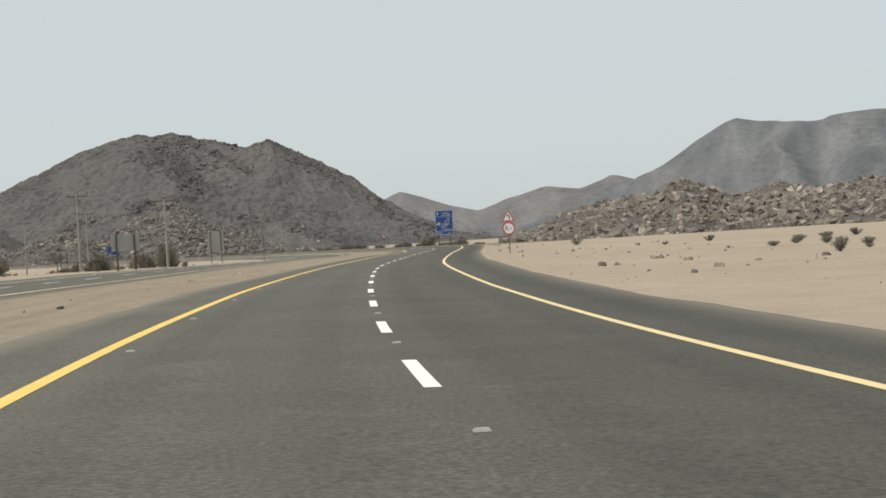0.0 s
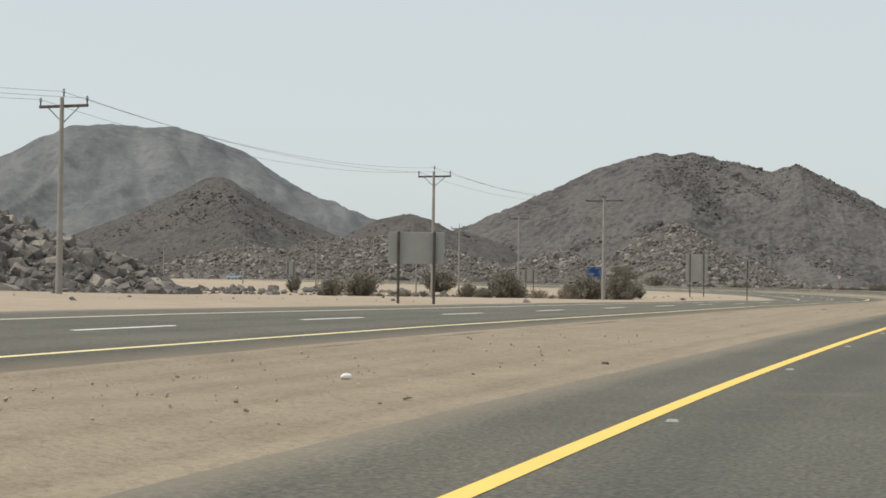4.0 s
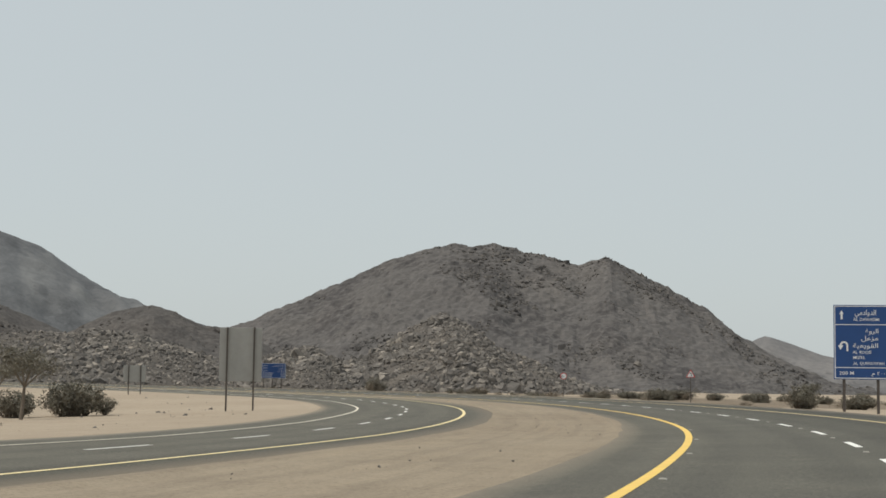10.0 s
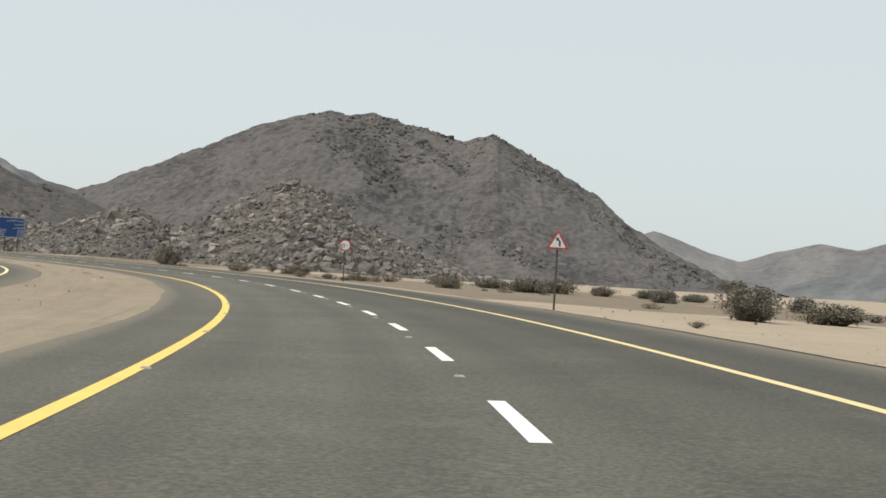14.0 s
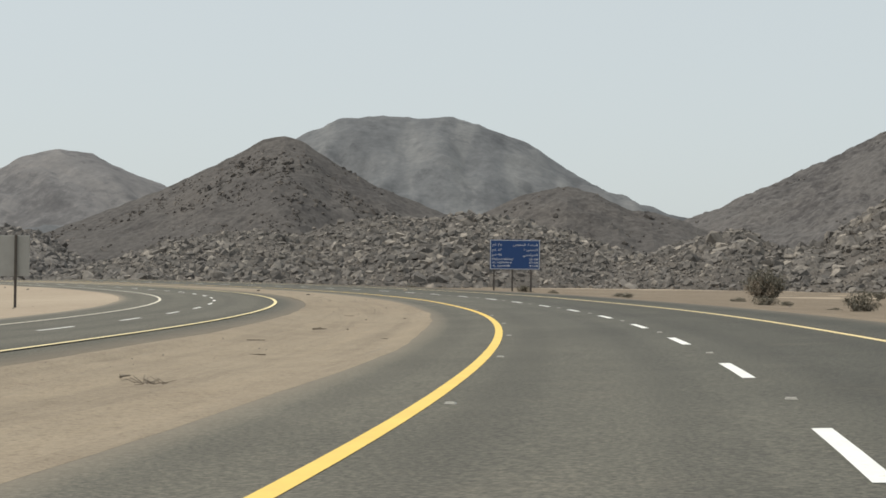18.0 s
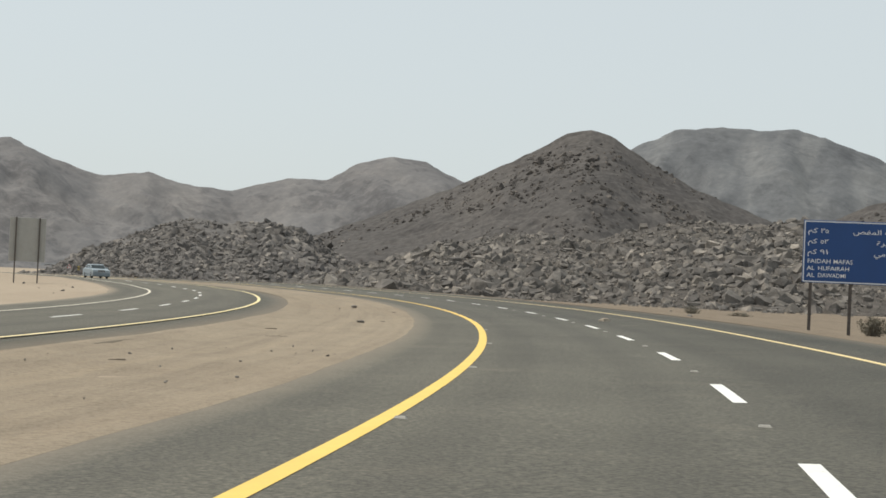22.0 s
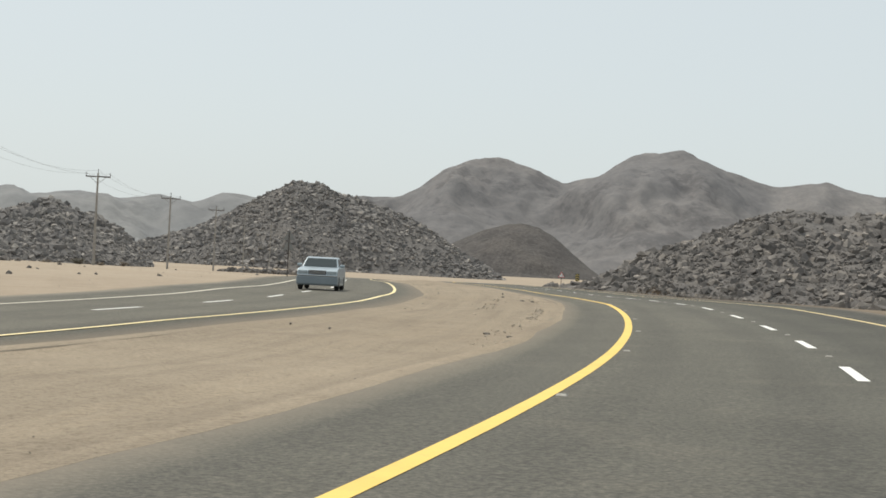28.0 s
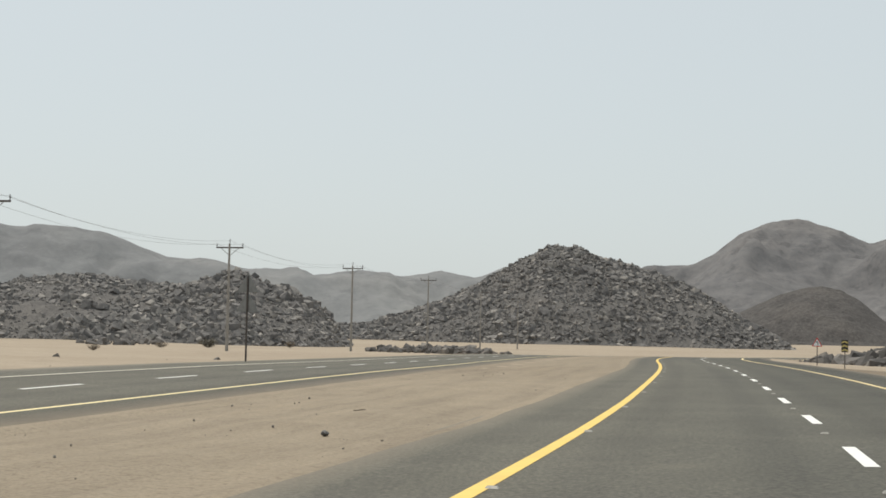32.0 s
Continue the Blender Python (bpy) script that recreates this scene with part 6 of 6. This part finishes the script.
litter(314.0, -6.68, 0.13, (0.6, 0.38, 0.08), "crumpled yellow packaging lying on the median", 20)
litter(423.6, -5.87, 0.2, (0.09, 0.075, 0.06), "torn dark tyre scrap lying on the median", 60)
litter(445.6, -6.13, 0.24, (0.13, 0.11, 0.09), "weathered brown carton scrap lying on the median", 15)
litter(316.9, -6.27, 0.16, (0.08, 0.07, 0.06), "flattened dark rubber scrap lying on the median", 80)
litter(566.2, -5.6, 0.14, (0.06, 0.055, 0.05), "small dark rubber scrap lying on the median", 10)
litter(84.9, -6.72, 0.13, (0.75, 0.74, 0.7), "crumpled white packaging lying on the median", 60)
litter(66.2, -6.8, 0.12, (0.08, 0.07, 0.06), "small black rubber scrap lying on the median", 30)
for k, (at, lat, w) in enumerate(((151.9, -4.87, 0.14), (148.9, -4.3, 0.1), (158.8, -5.4, 0.14), (90.6, -4.93, 0.12), (34.9, -5.9, 0.13), (510.8, -5.26, 0.14), (509.8, -4.68, 0.12), (541.3, -5.7, 0.16), (541.2, -5.3, 0.18), (551.1, -6.3, 0.16))):
    x, y, _ = road_place(at, lat)
    ob = new("stone", DARK_STONES[k % 3])
    ob.matrix_world = Matrix.Translation((x, y, zground(x, y) + 0.08 * w)) @ Matrix.Rotation(k * 1.7, 4, "Z") @ Matrix.Diagonal((w * 0.5, w * 0.5, w * 0.4, 1))
    tagged(ob, "small brown stone lying on the sandy median", "stone", "stones on the median")

# ================= oncoming car =================


def saloon():
    """A silver-blue saloon in the outer opposite lane, facing along it."""
    s0, lat0 = 550.6, -15.2
    p = road_place(s0, lat0 + far_shift(s0), 0.006)
    tx, ty = np.interp(s0, ARC, TAN[:, 0]), np.interp(s0, ARC, TAN[:, 1])
    car = thing("car", p[0], p[1], p[2], math.degrees(math.atan2(-ty, -tx)), label="silver-blue older saloon car on the opposite carriageway", category="car")
    car.scale = (1.04, 1.04, 1.04)
    paint = plain("silver_blue_car_paint", (0.37, 0.43, 0.47), 0.28, 0.35, 0.04, 0.8)
    # grey-teal base colour stands for reflected sky; specular is kept low
    glass, _, gb = material("sky_toned_glass", 0.15, 0, 0.1)
    gb.inputs["Base Color"].default_value = (0.045, 0.056, 0.06, 1)
    rubber = plain("tyre_rubber", (0.025, 0.025, 0.025), 0.85, 0, 0.2, 8)
    chrome = plain("bright_trim", (0.6, 0.6, 0.6), 0.2, 0.9, 0.05, 3)
    # body colour darkened to paint the shade low on the car
    lower = plain("shaded_lower_paint", (0.2, 0.235, 0.26), 0.4, 0.1, 0.06, 2)
    dark = plain("dark_plastic", (0.03, 0.03, 0.032), 0.6, 0, 0.1, 4)
    lamp = plain("headlamp_lens", (0.3, 0.34, 0.36), 0.15, 0.2, 0.1, 8)

    def prism(profile, half, mat, name, taper=1.0, bevel=0.03, z_taper=None):
        """A side outline (x along the car, z up) drawn across the width; above z_taper the sides lean in."""
        bm = bmesh.new()
        rows = []
        for side in (-1, 1):
            row = []
            for x, z in profile:
                k = 1.0 if z_taper is None or z <= z_taper else 1 - (1 - taper) * (z - z_taper) / 0.6
                row.append(bm.verts.new((x, side * half * k, z)))
            rows.append(row)
        n = len(profile)
        bm.faces.new(rows[0])
        bm.faces.new(list(reversed(rows[1])))
        for k in range(n):
            bm.faces.new((rows[0][(k + 1) % n], rows[0][k], rows[1][k], rows[1][(k + 1) % n]))
        bmesh.ops.recalc_face_normals(bm, faces=bm.faces)
        if bevel:
            bmesh.ops.bevel(bm, geom=list(bm.edges), offset=bevel, segments=2, affect="EDGES", profile=0.6)
        return part(name, bm, mat, car)
    # front at +x
    prism([(2.36, 0.32), (2.46, 0.56), (2.43, 0.84), (2.33, 0.91), (1.7, 0.985), (1.0, 1.02), (-1.7, 1.03), (-2.3, 1.0), (-2.45, 0.85), (-2.42, 0.34), (-1.9, 0.21), (1.9, 0.21)], 0.89, paint, "body", 0.9, 0.045, 0.8)
    prism([(1.02, 0.99), (0.3, 1.42), (0.05, 1.47), (-1.0, 1.47), (-1.3, 1.42), (-2.0, 1.0)], 0.82, paint, "cabin", 0.76, 0.04, 1.0)
    # windscreen and side windows, set just proud of the cabin
    bm = bmesh.new()
    q = [(0.95, -0.74, 1.03), (0.95, 0.74, 1.03), (0.36, 0.645, 1.384), (0.36, -0.645, 1.384)]
    n = Vector((0.513, 0, 0.858)).normalized()
    vs = [bm.verts.new(Vector(c) + n * 0.022) for c in q] + [bm.verts.new(Vector(c) - n * 0.01) for c in q]
    for f in ((0, 1, 2, 3), (7, 6, 5, 4), (0, 4, 5, 1), (1, 5, 6, 2), (2, 6, 7, 3), (3, 7, 4, 0)):
        bm.faces.new([vs[i] for i in f])
    part("windscreen", bm, glass, car, "dark windscreen with sky reflection in its colour")
    for side in (-1, 1):
        for x0, x1, x2, x3 in ((0.78, 0.28, -0.38, -0.4), (-0.5, -0.48, -1.12, -1.62)):
            bm = bmesh.new()
            q = [(x0, 1.06), (x1, 1.38), (x2, 1.39), (x3, 1.06)]
            vs = [bm.verts.new((x, side * (0.82 * (1 - 0.24 * (z - 1.0) / 0.6) + 0.012), z)) for x, z in q] + [bm.verts.new((x, side * (0.82 * (1 - 0.24 * (z - 1.0) / 0.6) - 0.02), z)) for x, z in q]
            for f in ((0, 1, 2, 3), (7, 6, 5, 4), (0, 4, 5, 1), (1, 5, 6, 2), (2, 6, 7, 3), (3, 7, 4, 0)):
                bm.faces.new([vs[i] for i in f])
            bmesh.ops.recalc_face_normals(bm, faces=bm.faces)
            part("side_window", bm, glass, car, "dark side window with sky reflection in its colour")
        bm = bmesh.new()
        box(bm, 0.72, side * 0.95, 1.09, 0.12, 0.22, 0.13, 0.04)
        part("mirror", bm, paint, car)
        bm = bmesh.new()
        box(bm, 2.435, side * 0.63, 0.77, 0.05, 0.4, 0.16, 0.02)
        part("headlight", bm, lamp, car)
        bm = bmesh.new()
        box(bm, -2.42, side * 0.74, 0.8, 0.05, 0.16, 0.3, 0.015)
        part("tail_light", bm, SIGN_RED, car)
        bm = bmesh.new()
        box(bm, 0, side * 0.885, 0.42, 2.1, 0.03, 0.2, 0.01)
        part("side_cladding", bm, lower, car, "lower side cladding darkened with painted shade")
    bm = bmesh.new()
    box(bm, 2.45, 0, 0.78, 0.05, 0.78, 0.19, 0.02)
    grille = part("grille", bm, dark, car)
    for k in range(5):
        bm = bmesh.new()
        box(bm, 2.479, 0, 0.715 + 0.033 * k, 0.012, 0.74, 0.008)
        part("grille_bar", bm, chrome, grille)
    bm = bmesh.new()
    box(bm, 2.44, 0, 0.43, 0.24, 1.8, 0.42, 0.08)
    bumper = part("bumper", bm, lower, car, "front bumper, its shade painted in grey-blue")
    bm = bmesh.new()
    box(bm, 2.5, 0, 0.645, 0.14, 1.74, 0.035, 0.012)
    part("bumper_strip", bm, chrome, bumper, "bright strip along the bumper")
    bm = bmesh.new()
    box(bm, -2.48, 0, 0.5, 0.14, 1.76, 0.16, 0.04)
    part("bumper", bm, chrome, car)
    for x in (1.5, -1.45):
        for side in (-1, 1):
            bm = bmesh.new()
            tube(bm, (x, side * 0.7, 0.32), (x, side * 0.9, 0.32), 0.32, 0.32, 28)
            bmesh.ops.bevel(bm, geom=[e for e in bm.edges if len(e.link_faces) == 2 and e.calc_face_angle(0) > 1], offset=0.035, segments=2, affect="EDGES")
            wheel = part("wheel", bm, rubber, car, "dark tyre")
            bm = bmesh.new()
            tube(bm, (x, side * 0.89, 0.32), (x, side * 0.915, 0.32), 0.2, 0.17, 20)
            part("rim", bm, STEEL, wheel, "steel wheel rim")


saloon()
